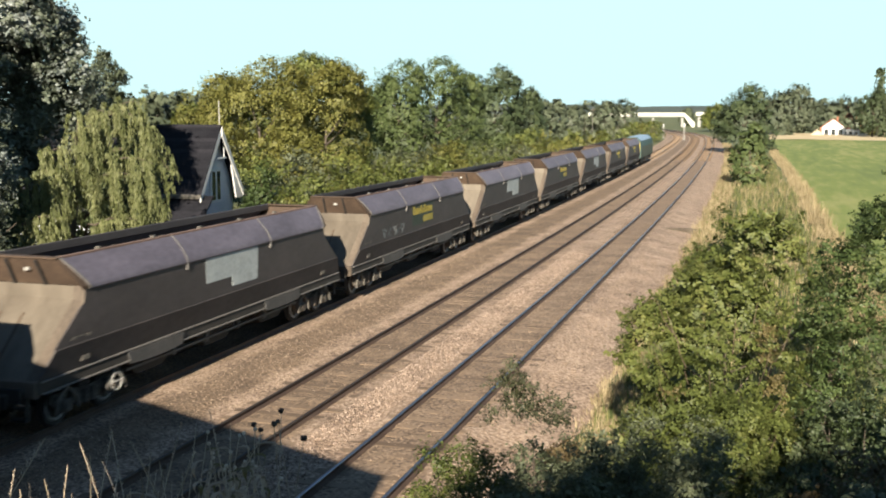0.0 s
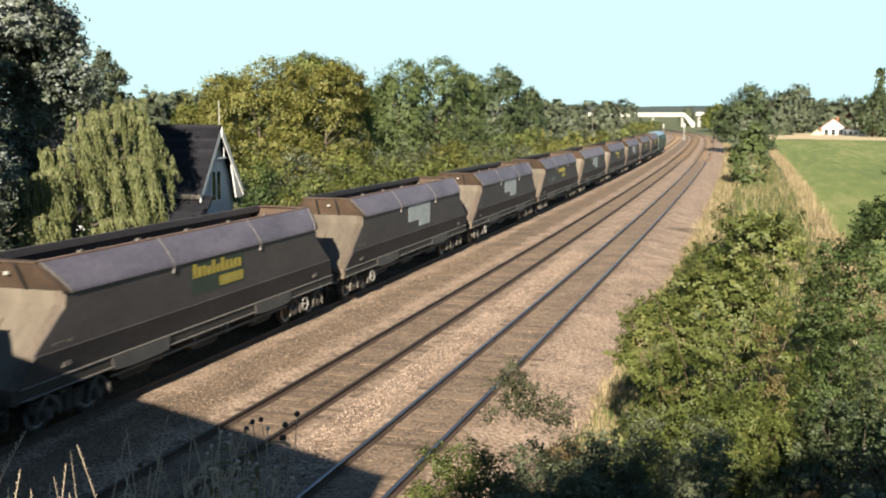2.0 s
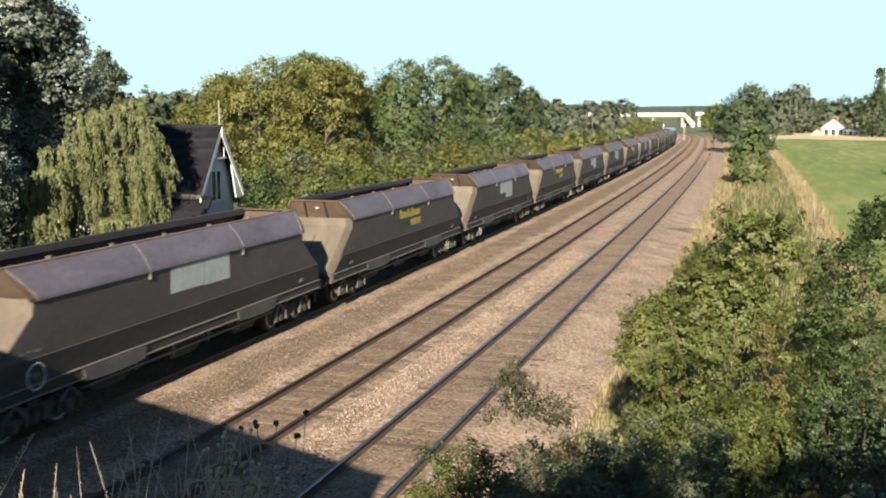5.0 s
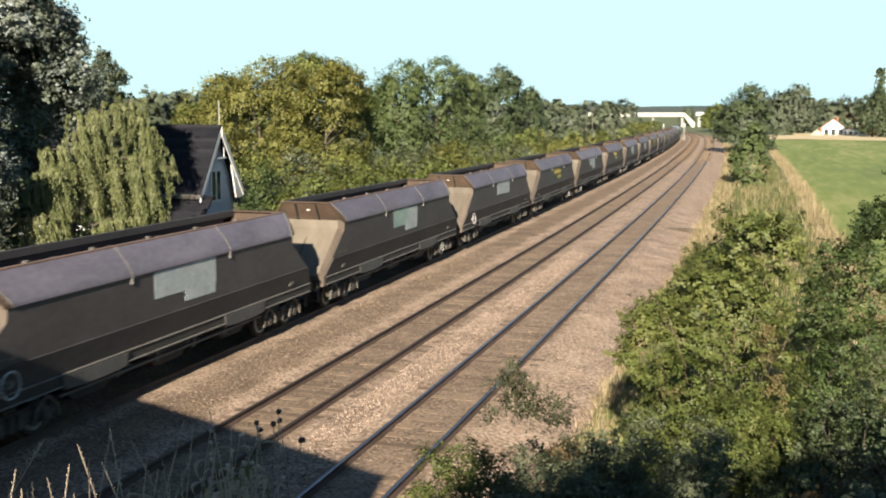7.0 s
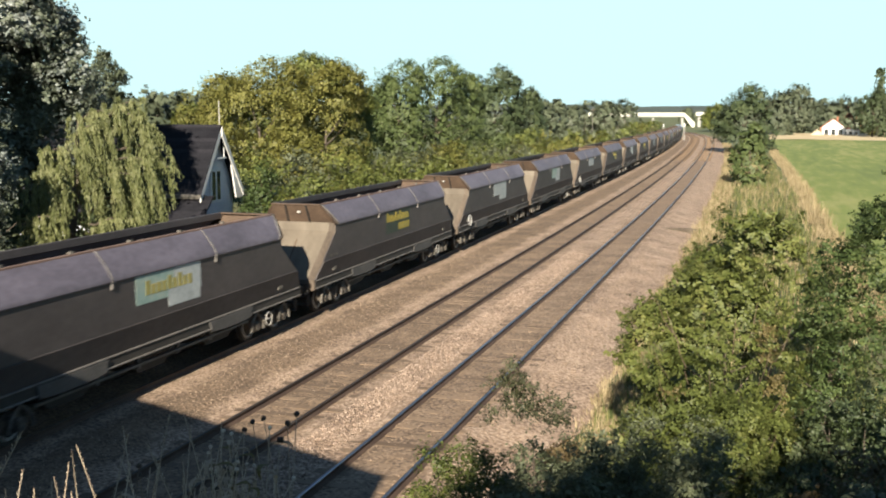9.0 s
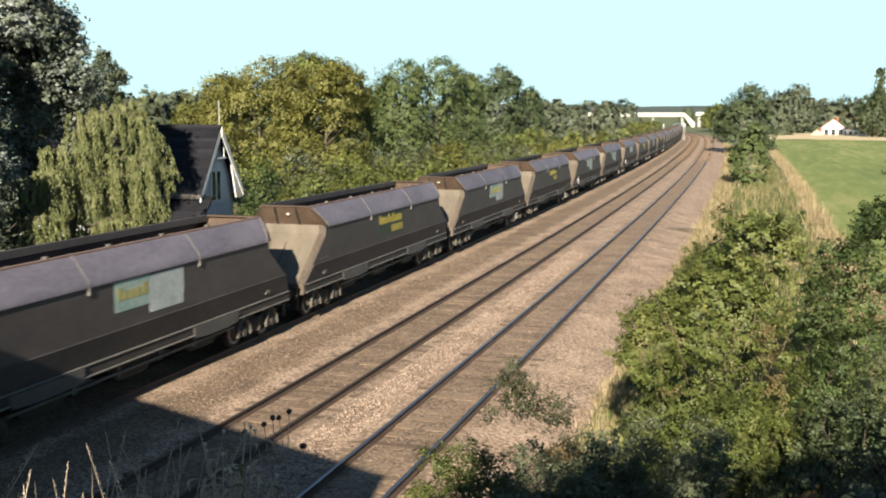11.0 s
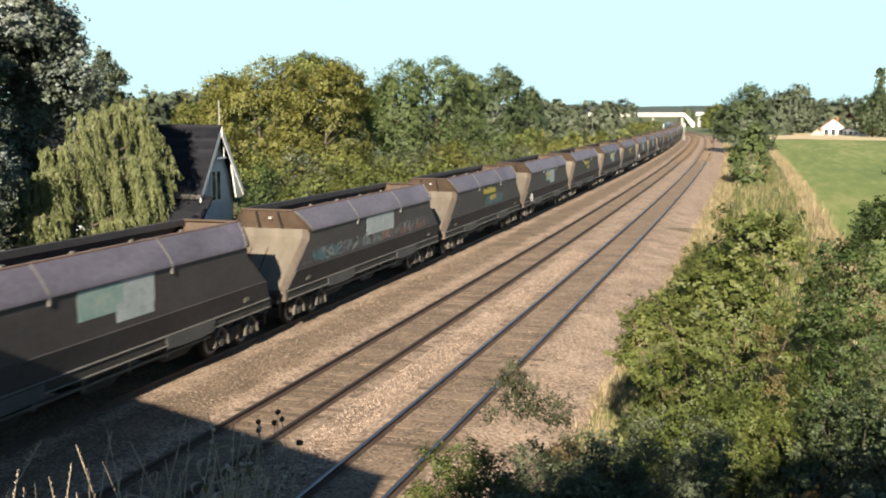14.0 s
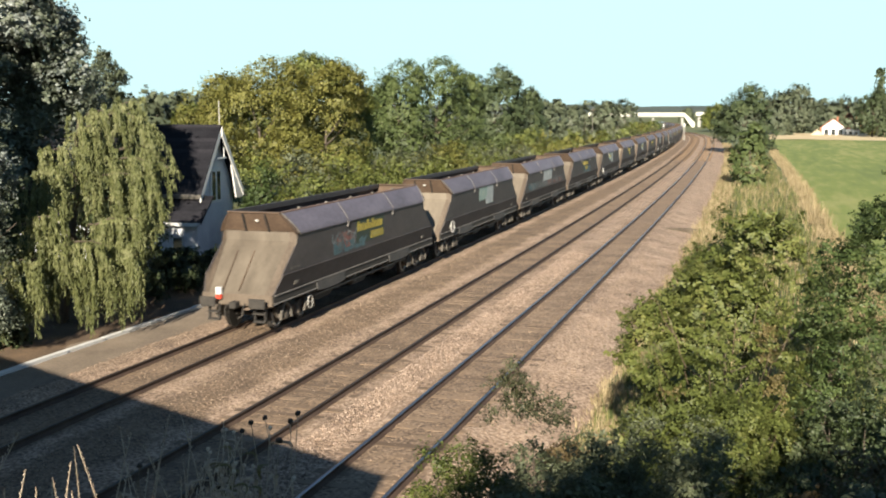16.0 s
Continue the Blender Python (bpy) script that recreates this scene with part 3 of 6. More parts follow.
def crown_points(lobes, clumps, per, clump_r, rng, low=-0.5, flat=1.0, ruffle=1.0, sprig=1.0):
    """Leaf places in clumps over the outside of overlapping lobes (x, y, z, rx, ry, rz)."""
    L = np.array(lobes, float)
    w = L[:, 3] * L[:, 4] + L[:, 4] * L[:, 5] + L[:, 3] * L[:, 5]
    w = w * rng.uniform(0.4, 1.6, len(L))
    k = rng.choice(len(L), clumps, p=w / w.sum())
    d = unit(rng.normal(size=(clumps, 3)))
    d[:, 2] = np.where(d[:, 2] < low, -d[:, 2], d[:, 2])
    r = rng.uniform(0.72, 1.04, (clumps, 1)) + 0.10 * np.sin(d[:, :1] * 9 + k[:, None]) * np.cos(d[:, 2:] * 8)
    c = L[k, :3] + d * L[k, 3:] * r
    inside = np.zeros(clumps, bool)
    for i in range(len(L)):
        inside |= (np.linalg.norm((c - L[i, :3]) / L[i, 3:], axis=1) < 0.70) & (k != i)
    keep = ~inside | (rng.random(clumps) < 0.15)
    c, d, k = c[keep], d[keep], k[keep]
    n = unit(d / L[k, 3:])
    m = len(c)
    # each clump is a spray of leaves along a twig that points outwards
    axis = unit(n * 0.55 + unit(rng.normal(size=(m, 3))) * 0.8 + np.array([0, 0, 0.12]))
    axis = unit(axis * np.array([1, 1, flat]))
    ln = clump_r * rng.uniform(1.2, 3.4, (m, 1, 1))
    t = rng.random((m, per, 1))
    off = axis[:, None] * (t - 0.35) * ln + rng.normal(size=(m, per, 3)) * clump_r * sprig * (0.55 - 0.35 * t) * np.array([1, 1, flat])
    p = (c[:, None] + off).reshape(-1, 3)
    face = unit(n + unit(rng.normal(size=(m, 3))) * (0.5 * ruffle if ruffle <= 0.5 or ruffle == 1.0 else 0.75) + np.array([0, 0, 0.3]))
    nn = unit(np.repeat(face, per, 0) + unit(rng.normal(size=(m * per, 3))) * 0.55 * ruffle)
    return p, nn


def trunk_mesh(bm, height, radius, rng, limbs=6, reach=2.0, lean=0.0, from_z=0.3):
    path = [Vector((0, 0, -0.25))]
    for i in range(1, 6):
        path.append(Vector((lean * i / 5 + rng.uniform(-1, 1) * radius * 0.5, rng.uniform(-1, 1) * radius * 0.5, height * i / 5)))
    tube(bm, path, [radius * (1.25 - 0.95 * i / 5) for i in range(6)], 8)
    for i in range(limbs):
        z = height * (from_z + (0.95 - from_z) * (i + 0.5) / limbs)
        a = i * 2.4 + rng.uniform(-0.4, 0.4)
        seg = min(4, int(z / height * 5))
        base = path[seg].lerp(path[seg + 1], z / height * 5 - seg)
        r = reach * rng.uniform(0.7, 1.1)
        pts = [base + Vector((math.cos(a) * r * t, math.sin(a) * r * t, r * (0.45 * t + 0.25 * t * t))) for t in (0, 0.35, 0.7, 1.0)]
        tube(bm, pts, [radius * 0.42, radius * 0.3, radius * 0.18, radius * 0.07], 6)
    return bm


def lobed(rng, w, h0, h1, n, squat=0.8, bough=1.0, core=0.6, flat=1.0):
    """Boughs that fill a crown of half-width w between heights h0 and h1."""
    mid, half = (h0 + h1) / 2, (h1 - h0) / 2
    out = [(0, 0, mid - half * 0.1, w * core, w * core, half * (0.75 if core < 0.8 else 0.94))]
    k = n * 3
    for i in range(k):
        a = i * 2.399 + rng.uniform(-0.5, 0.5)
        t = -0.9 + 1.9 * ((i * 0.618) % 1.0)
        girth = math.sqrt(max(0.05, 1 - max(0.0, t) ** 3.2)) * (1.0 if t > -0.5 else 0.85)
        s = rng.uniform(0.20, 0.34) * w * bough
        rr = max(0.05, w * girth - s * 0.8) * rng.uniform(0.75, 1.05)
        out.append((math.cos(a) * rr, math.sin(a) * rr, mid + t * (half - s * 0.6), s, s, min(s * squat * rng.uniform(0.7, 1.1), half * 0.5)))
    return out


def crosswise(bearing, lobes):
    """Boughs (offset across the line of sight, height, girth) of a leaning crown, staggered in depth."""
    a = radians(bearing - 0.98)
    out = []
    for i, (u, h, r) in enumerate(lobes):
        d = 1.1 * math.sin(i * 2.4)
        out.append((u * math.cos(a) + d * math.sin(a), -u * math.sin(a) + d * math.cos(a), h + 0.3, r, r, r * 0.9))
    return out


def tree(name, x, y, seed, width, low, top, mat, label, category="tree", clumps=500, per=16, leaf=0.22, lobes=9, group="", clump_r=None, radius=None, extra=None, z=None, squat=0.75, pale=None, bough=1.0, core=0.6, flat=1.0, ruffle=1.0, sprig=1.0):
    rng = random.Random(seed)
    nrng = np.random.default_rng(seed)
    z = float(land(x, y)) if z is None else z
    root = empty(name, pose(x, y, z), label, category, group)
    h = top - z
    bm = trunk_mesh(bmesh.new(), h * (0.8 if core < 0.7 else 0.55), radius or max(0.06, h * 0.017), rng, 7, width * 0.8)
    part("trunk", bm, "bark", root)
    lb = lobed(rng, width, low - z, h, lobes, squat, bough, core) if extra is None else extra
    p, nn = crown_points(lb, clumps, per, clump_r or width * 0.11, nrng, flat=flat, ruffle=ruffle, sprig=sprig)
    v, f = leaf_quads(p, nn, nrng, leaf, leaf * 0.62, 0.35 if ruffle > 0.6 else 0.05)
    v[:, 2] = np.maximum(v[:, 2], 0.02)
    cloud_part("crown", v, f, mat, root)
    # silver leaves only high in the crown: sunlight there is put into colour
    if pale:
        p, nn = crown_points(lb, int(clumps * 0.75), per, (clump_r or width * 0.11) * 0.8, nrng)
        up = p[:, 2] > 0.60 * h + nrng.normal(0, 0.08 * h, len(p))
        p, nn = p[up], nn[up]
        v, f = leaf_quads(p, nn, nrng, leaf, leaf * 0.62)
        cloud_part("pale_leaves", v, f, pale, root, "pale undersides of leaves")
    return root


def willow():
    x, y = ahead(-37.9, 37.4)
    z = float(land(x, y))
    root = empty("willow_tree", pose(x, y, z), "weeping willow with long hanging pale green fronds", "tree")
    rng = random.Random(3)
    wood = trunk_mesh(bmesh.new(), 5.2, 0.22, rng, 5, 0.9, lean=1.1, from_z=0.5)
    nrng = np.random.default_rng(8)
    # limbs: bearing and height of both ends, length of the hanging twigs, distance
    limbs = [(-34.6, 7.0, -33.0, 7.3, 1.5, 37.6),
             (-34.39, 7.1, -32.3, 6.1, 1.5, 37.2),
             (-33.24, 5.9, -31.5, 4.8, 0.8, 37.0),
             (-36.28, 6.71, -34.39, 6.98, 2.6, 37.2),
             (-34.81, 5.35, -32.34, 5.22, 2.2, 36.4),
             (-36.44, 6.22, -35.1, 6.48, 3.0, 36.8),
             (-36.0, 4.71, -33.04, 4.87, 3.4, 36.0),
             (-35.66, 3.32, -33.24, 3.42, 3.6, 35.4),
             (-38.75, 4.78, -37.11, 5.05, 3.1, 35.6),
             (-38.15, 5.54, -36.5, 5.71, 2.5, 36.2),
             (-39.23, 3.49, -37.27, 3.62, 3.7, 34.6),
             (-37.38, 2.76, -34.81, 2.73, 3.2, 34.4),
             (-40.29, 2.3, -38.64, 2.38, 2.6, 33.6),
             (-35.0, 2.29, -33.6, 2.39, 2.4, 35.0),
             (-33.9, 4.15, -32.63, 4.24, 2.6, 36.2)]
    fronds = []
    for (b0, h0, b1, h1, drop, dist) in limbs:
        p0 = np.array([*ahead(b0 - 0.3, dist + 0.3), h0]) - (x, y, z)
        p1 = np.array([*ahead(b1 - 0.3, dist - 0.2), h1]) - (x, y, z)
        along = p1 - p0
        span = float(np.linalg.norm(along))
        top = Vector((1.0, 0.0, min(5.0, max(2.0, p0[2] - 0.8))))
        arch = [Vector(p0 + along * t) + Vector((0, 0, 0.22 * math.sin(t * 3.14))) for t in (0, 0.3, 0.6, 0.9)]
        tube(wood, [top, top.lerp(arch[0], 0.55) + Vector((0, 0, 0.35)), *arch], [0.07, 0.05, 0.035, 0.025, 0.016, 0.008], 5)
        vs, fs = [], []
        count = 0
        out = unit(along * np.array([1, 1, 0]))
        knots = max(2, int(span * 1.7))
        for s in range(int(10 + span * 9)):
            u = min(1.0, max(0.0, (nrng.integers(0, knots) + 0.5) / knots + nrng.normal(0, 0.18 / knots)))
            start = p0 + along * u + np.array([0, 0, 0.22 * math.sin(u * 3.14)]) + nrng.normal(0, 1, 3) * (0.22, 0.22, 0.10)
            far = out * nrng.normal(0.22 * u, 0.18) + np.array([0.25, -0.30, 0]) * nrng.uniform(0.1, 1.2)
            full = drop * nrng.uniform(0.35, 1.0) * (0.7 + 0.3 * math.sin(u * 3.14))
            sway = nrng.uniform(0, 6.28)
            for q in range(8):
                ln = min(full * nrng.uniform(0.7, 1.05), start[2] - 0.25)
                m = max(4, int(ln / 0.05))
                t = np.linspace(0, 1, m)[:, None]
                p = start + far * (1 - np.exp(-t * 3.0)) + np.array([0, 0, -1.0]) * ln * t + np.array([0, 0, 0.2]) * np.sin(np.minimum(t * 2.5, 1) * 3.14)
                p = p + nrng.normal(0, 0.05, 3) * (0.4 + t) + 0.04 * np.sin(t * 6 + sway) * np.array([1, 0.6, 0]) + nrng.normal(0, 0.02, (m, 3))
                nn = unit(nrng.normal(size=(m, 3)) + np.array([0.5, -0.9, 0.25]))
                hang = unit(np.array([0, 0, -1.0]) + nrng.normal(0, 0.2, (m, 3)))
                side = unit(np.cross(nn, hang))
                L, W = nrng.uniform(0.09, 0.19, (m, 1)), nrng.uniform(0.010, 0.019, (m, 1))
                v = np.stack([p, p + hang * L * 0.5 + side * W, p + hang * L, p + hang * L * 0.5 - side * W], 1).reshape(-1, 3)
                vs.append(v)
                fs.append(np.arange(m * 4).reshape(m, 4) + count)
                count += m * 4
        mid = (p0 + p1) / 2
        ob = cloud_part("frond", np.concatenate(vs) - mid, np.concatenate(fs), "leaf_willow", root)
        ob.matrix_basis = pose(*mid)
        fronds.append((ob, tuple(mid)))
    part("trunk", wood, "bark", root)
    return fronds
# ---------------- the train ----------------
PITCH, SPEED, FIRST = 17.574, 17.253, 25.78   # metres from wagon to wagon, metres a second, middle of wagon 0 at the start
HALF = 8.15


def sheet(bm, pts, thick):
    """A plate from a planar outline, thickened inwards (along minus its normal)."""
    pts = [Vector(p) for p in pts]
    n = (pts[1] - pts[0]).cross(pts[2] - pts[0]).normalized()
    a = [bm.verts.new(p) for p in pts]
    b = [bm.verts.new(p - n * thick) for p in pts]
    k = len(pts)
    bm.faces.new(a)
    bm.faces.new(b[::-1])
    for i in range(k):
        bm.faces.new((a[i], b[i], b[(i + 1) % k], a[(i + 1) % k]))
    return bm


def bogie(parent, y):
    b = part("bogie", bogie_frame(), "bogie_dust", parent, "dust-coated bogie frame")
    b.location = (0, y, 0)
    for dy in (-0.9, 0.9):
        bm = bmesh.new()
        cylinder(bm, (0, 0, 0), (1, 0, 0), 0.075, 1.9, 10)
        for s in (-1, 1):
            cylinder(bm, (s * 0.74, 0, 0), (1, 0, 0), 0.46, 0.13, 24)
            cylinder(bm, (s * 0.69, 0, 0), (1, 0, 0), 0.49, 0.03, 24)
        for s in (-1, 1):
            link = bmesh.new()
            for q in (-0.34, 0.34):
                tube(link, [(s * 1.14, dy, 0.93), (s * 1.15, dy + q, 0.62), (s * 1.15, dy + q * 1.15, 0.36)], [0.04, 0.045, 0.04], 5)
            part("brake_link", link, "frame_grey", b, "pale dusty brake linkage")
        w = part("wheelset", bm, "underframe", b)
        w.location = (0, dy, 0.46)
        for s in (-1, 1):
            bm = ring(bmesh.new(), (s * 0.815, 0, 0), (1, 0, 0), 0.33, 0.035, 20)
            part("wheel_rim", bm, "pale_steel", w, "pale worn wheel rim")
    return b


def bogie_frame():
    bm = bmesh.new()
    for s in (-1, 1):
        outline = [(-1.35, 0.62), (-1.3, 0.78), (-0.55, 0.80), (-0.35, 0.72), (0.35, 0.72), (0.55, 0.80), (1.3, 0.78), (1.35, 0.62), (1.2, 0.42), (0.72, 0.42), (0.6, 0.58), (0.42, 0.36), (-0.42, 0.36), (-0.6, 0.58), (-0.72, 0.42), (-1.2, 0.42)]
        prism(bm, outline, "x", s * 0.97 - 0.05, s * 0.97 + 0.05)
        for dy in (-0.9, 0.9):
            box(bm, s * 1.05 - 0.1, s * 1.05 + 0.1, dy - 0.16, dy + 0.16, 0.33, 0.62, bevel=0.04)
            cylinder(bm, (s * 1.12, dy, 0.46), (1, 0, 0), 0.12, 0.12, 10)
            for q in (-0.26, 0.26):
                cylinder(bm, (s * 1.03, dy + q, 0.60), (0, 0, 1), 0.075, 0.3, 8)
        for q in (-0.15, 0.15):
            cylinder(bm, (s * 1.03, q, 0.52), (0, 0, 1), 0.09, 0.34, 8)
    box(bm, -0.95, 0.95, -0.2, 0.2, 0.5, 0.8)
    return bm


# cross-section of the rounded top panel of a wagon
ROOF = [(1.405, 3.06), (1.405, 3.13), (1.33, 3.275), (1.22, 3.435), (1.09, 3.605), (0.94, 3.77)]


def curved_panel(bm, s):
    outer = [(s * x, z) for x, z in ROOF]
    inner = [(s * (x - 0.03), z - 0.02) for x, z in reversed(ROOF)]
    ring_a, ring_b = [], []
    for x, z in outer + inner:
        y = 6.42 + (z - 3.06) * 0.62
        ring_a.append(bm.verts.new((x, -y, z)))
        ring_b.append(bm.verts.new((x, y, z)))
    n = len(ring_a)
    for i in range(n):
        f = bm.faces.new((ring_a[i], ring_a[(i + 1) % n], ring_b[(i + 1) % n], ring_b[i]))
        f.smooth = i < len(ROOF) - 1
    bm.faces.new(ring_a)
    bm.faces.new(ring_b[::-1])
    bmesh.ops.recalc_face_normals(bm, faces=bm.faces[:])
    for e in bm.edges:
        if any(not f.smooth for f in e.link_faces):
            e.smooth = False


def wagon_body():
    root = empty("hopper_wagon", pose(0, 0, 0))
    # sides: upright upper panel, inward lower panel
    for s, nm in ((1, 1), (-1, -1)):
        bm = bmesh.new()
        up = [(s * 1.36, -6.58, 3.13), (s * 1.36, -6.64, 2.76), (s * 1.36, -7.72, 1.88), (s * 1.36, 7.72, 1.88), (s * 1.36, 6.64, 2.76), (s * 1.36, 6.58, 3.13)]
        sheet(bm, up[::-1] if s > 0 else up, 0.04)
        lowp = [(s * 1.36, -7.72, 1.88), (s * 1.2, -8.16, 1.28), (s * 1.2, 8.16, 1.28), (s * 1.36, 7.72, 1.88)]
        lower = bmesh.new()
        sheet(lower, lowp[::-1] if s > 0 else lowp, 0.04)
        bmesh.ops.recalc_face_normals(lower, faces=lower.faces[:])
        part("lower_panel", lower, "wagon_lower", root, "inward-sloping lower panel")
        bmesh.ops.recalc_face_normals(bm, faces=bm.faces[:])
        part("side_panel", bm, "wagon_side", root)
        # thin horizontal weld line and a row of stiffener ends
        bm = boxes((min(s * 1.355, s * 1.368), max(s * 1.355, s * 1.368), -7.7, 7.7, 1.868, 1.89))
        part("side_seam", bm, "wagon_side", root)
        bm = bmesh.new()
        curved_panel(bm, s)
        part("roof_panel", bm, "wagon_roof", root)
        for y in (-2.3, 2.5):
            bm = bmesh.new()
            w = 0.024
            for (xa, za), (xb, zb) in zip(ROOF, ROOF[1:]):
                rb = [(s * (xa + 0.012), y - w, za), (s * (xa + 0.012), y + w, za), (s * (xb + 0.008), y + w, zb + 0.014), (s * (xb + 0.008), y - w, zb + 0.014)]
                sheet(bm, rb if s > 0 else rb[::-1], 0.02)
            box(bm, min(s * 1.36, s * 1.41), max(s * 1.36, s * 1.41), y - w, y + w, 2.88, 3.095)
            bmesh.ops.recalc_face_normals(bm, faces=bm.faces[:])
            part("roof_strap", bm, "strap", root, "pale worn roof strap")
        for e in (-1, 1):
            bm = bmesh.new()
            for (xa, za), (xb, zb) in zip(ROOF, ROOF[1:]):
                ya, yb = e * (6.43 + (za - 3.06) * 0.62), e * (6.43 + (zb - 3.06) * 0.62)
                rb = [(s * (xa + 0.012), ya - 0.035, za), (s * (xa + 0.012), ya + 0.035, za), (s * (xb + 0.010), yb + 0.035, zb + 0.016), (s * (xb + 0.010), yb - 0.035, zb + 0.016)]
                sheet(bm, rb if s > 0 else rb[::-1], 0.02)
            bmesh.ops.recalc_face_normals(bm, faces=bm.faces[:])
            part("roof_strap", bm, "strap", root, "pale worn edge of the roof panel")
        for i in range(3):
            part("data_mark", boxes((min(s * 1.362, s * 1.366), max(s * 1.362, s * 1.366), -7.15 + 0.26 * i, -6.97 + 0.26 * i, 1.98 + 0.04 * (i % 2), 2.05)), "frame_grey", root)
        # top rim and the low lip over it
        part("top_rim", boxes((min(s * 0.86, s * 0.95), max(s * 0.86, s * 0.95), -6.86, 6.86, 3.60, 3.81), bevel=0.015), "wagon_side" if s < 0 else "rust_roof", root)
        # underframe
        part("solebar", boxes((min(s * 1.12, s * 1.26), max(s * 1.12, s * 1.26), -8.2, 8.2, 1.0, 1.27), bevel=0.012), "underframe", root)
        part("step_rail", boxes((min(s * 1.2, s * 1.29), max(s * 1.2, s * 1.29), -8.1, 8.1, 1.245, 1.272)), "strap", root, "pale worn step rail along the solebar")
        part("solebar_flange", boxes((min(s * 1.12, s * 1.30), max(s * 1.12, s * 1.30), -8.1, 8.1, 0.985, 1.015)), "strap", root, "pale worn lower edge of the solebar")
        for y in (-3.7, 3.5):
            bm = prism(bmesh.new(), [(y - 1.25, 1.22), (y + 1.25, 1.22), (y + 1.17, 0.93), (y + 0.5, 0.88), (y - 0.5, 0.88), (y - 1.17, 0.93)], "x", s * 1.265, s * 1.31)
            part("side_plate", bm, "plate_grey", root, "dull grey side plate")
        part("brake_rod", boxes((min(s * 1.0, s * 1.12), max(s * 1.0, s * 1.12), -4.8, 4.8, 0.70, 0.76), *[(min(s * 1.0, s * 1.1), max(s * 1.0, s * 1.1), y - 0.06, y + 0.06, 0.62, 1.05) for y in (-2.6, -0.9, 0.9, 2.6)]), "frame_grey", root)
        for y in (-6.6, 6.6):
            part("bracket", boxes((min(s * 1.1, s * 1.32), max(s * 1.1, s * 1.32), y - 0.16, y + 0.16, 1.42, 1.56), (min(s * 1.2, s * 1.3), max(s * 1.2, s * 1.3), y + 0.3, y + 0.42, 1.5, 1.62), bevel=0.02), "frame_grey", root)
    for e in (-1, 1):
        # pale sloping end sheet with chamfered edges, brown overhanging hood above
        bm = bmesh.new()
        a = [(-1.14, e * 6.70, 3.13), (1.14, e * 6.70, 3.13), (1.14, e * 6.74, 2.84), (-1.14, e * 6.74, 2.84)]
        b = [(-1.14, e * 6.74, 2.84), (1.14, e * 6.74, 2.84), (0.98, e * 8.26, 1.27), (-0.98, e * 8.26, 1.27)]
        for q in (a, b):
            sheet(bm, q if e > 0 else q[::-1], 0.03)
        for s in (-1, 1):
            c1 = [(s * 1.14, e * 6.70, 3.13), (s * 1.36, e * 6.58, 3.13), (s * 1.36, e * 6.64, 2.76), (s * 1.14, e * 6.74, 2.84)]
            c2 = [(s * 1.14, e * 6.74, 2.84), (s * 1.36, e * 6.64, 2.76), (s * 1.36, e * 7.72, 1.88), (s * 1.2, e * 8.16, 1.28), (s * 0.98, e * 8.26, 1.27)]
            corner = bmesh.new()
            for q in (c1, c2):
                vs = [corner.verts.new(p) for p in q]
                corner.faces.new(vs if s * e > 0 else vs[::-1])
            part("end_corner", corner, "wagon_corner", root, "brown chamfered corner sheet")
        bmesh.ops.recalc_face_normals(bm, faces=bm.faces[:])
        es = part("end_sheet", bm, "wagon_end", root, "pale dusty sloping end sheet")
        for x in (-0.55, 0.05):
            bm = bmesh.new()
            p0, p1 = Vector((x, e * 7.06, 2.52)), Vector((x * 0.95, e * 8.2, 1.38))
            tube(bm, [p0, p1], [0.022, 0.022], 6)
            part("end_rib", bm, "wagon_brown", es)
        bm = bmesh.new()
        q = [(-1.32, e * 6.66, 3.13), (1.32, e * 6.66, 3.13), (0.93, e * 6.98, 3.77), (-0.93, e * 6.98, 3.77)]
        sheet(bm, q[::-1] if e > 0 else q, 0.03)
        box(bm, -0.95, 0.95, min(e * 6.8, e * 7.02), max(e * 6.8, e * 7.02), 3.76, 3.80)
        for s in (-1, 1):
            for (xa, za), (xb, zb) in zip(ROOF, ROOF[1:]):
                q = [(s * xa, e * (6.40 + (za - 3.06) * 0.60), za), (s * xb, e * (6.40 + (zb - 3.06) * 0.60), zb), (s * (xb - 0.03), e * (6.72 + (zb - 3.1) * 0.45), zb), (s * (xa - 0.03), e * (6.72 + (za - 3.1) * 0.45), za)]
                bm.faces.new([bm.verts.new(p) for p in q])
            fill = [(s * (xa - 0.03), e * (6.72 + (za - 3.1) * 0.45), za) for xa, za in ROOF] + [(s * 0.9, e * 6.99, 3.74), (s * 1.3, e * 6.68, 3.13)]
            bm.faces.new([bm.verts.new(p) for p in fill])
        bmesh.ops.recalc_face_normals(bm, faces=bm.faces[:])
        hood = part("end_hood", bm, "wagon_brown", root, "rust-brown overhanging end hood")
        for x in (-0.42, 0.42):
            bm = bmesh.new()
            tube(bm, [(x, e * 6.72, 3.14), (x * 0.95, e * 7.02, 3.72)], [0.035, 0.035], 6)
            part("hood_rib", bm, "coal", hood)
        part("hood_plate", boxes((0.02, 0.13, min(e * 6.86, e * 6.94), max(e * 6.86, e * 6.94), 3.47, 3.54)), "pale_steel", hood)
        part("headstock", boxes((-1.24, 1.24, min(e * 8.1, e * 8.26), max(e * 8.1, e * 8.26), 0.92, 1.30), bevel=0.02), "wagon_corner", root, "brown headstock beam")
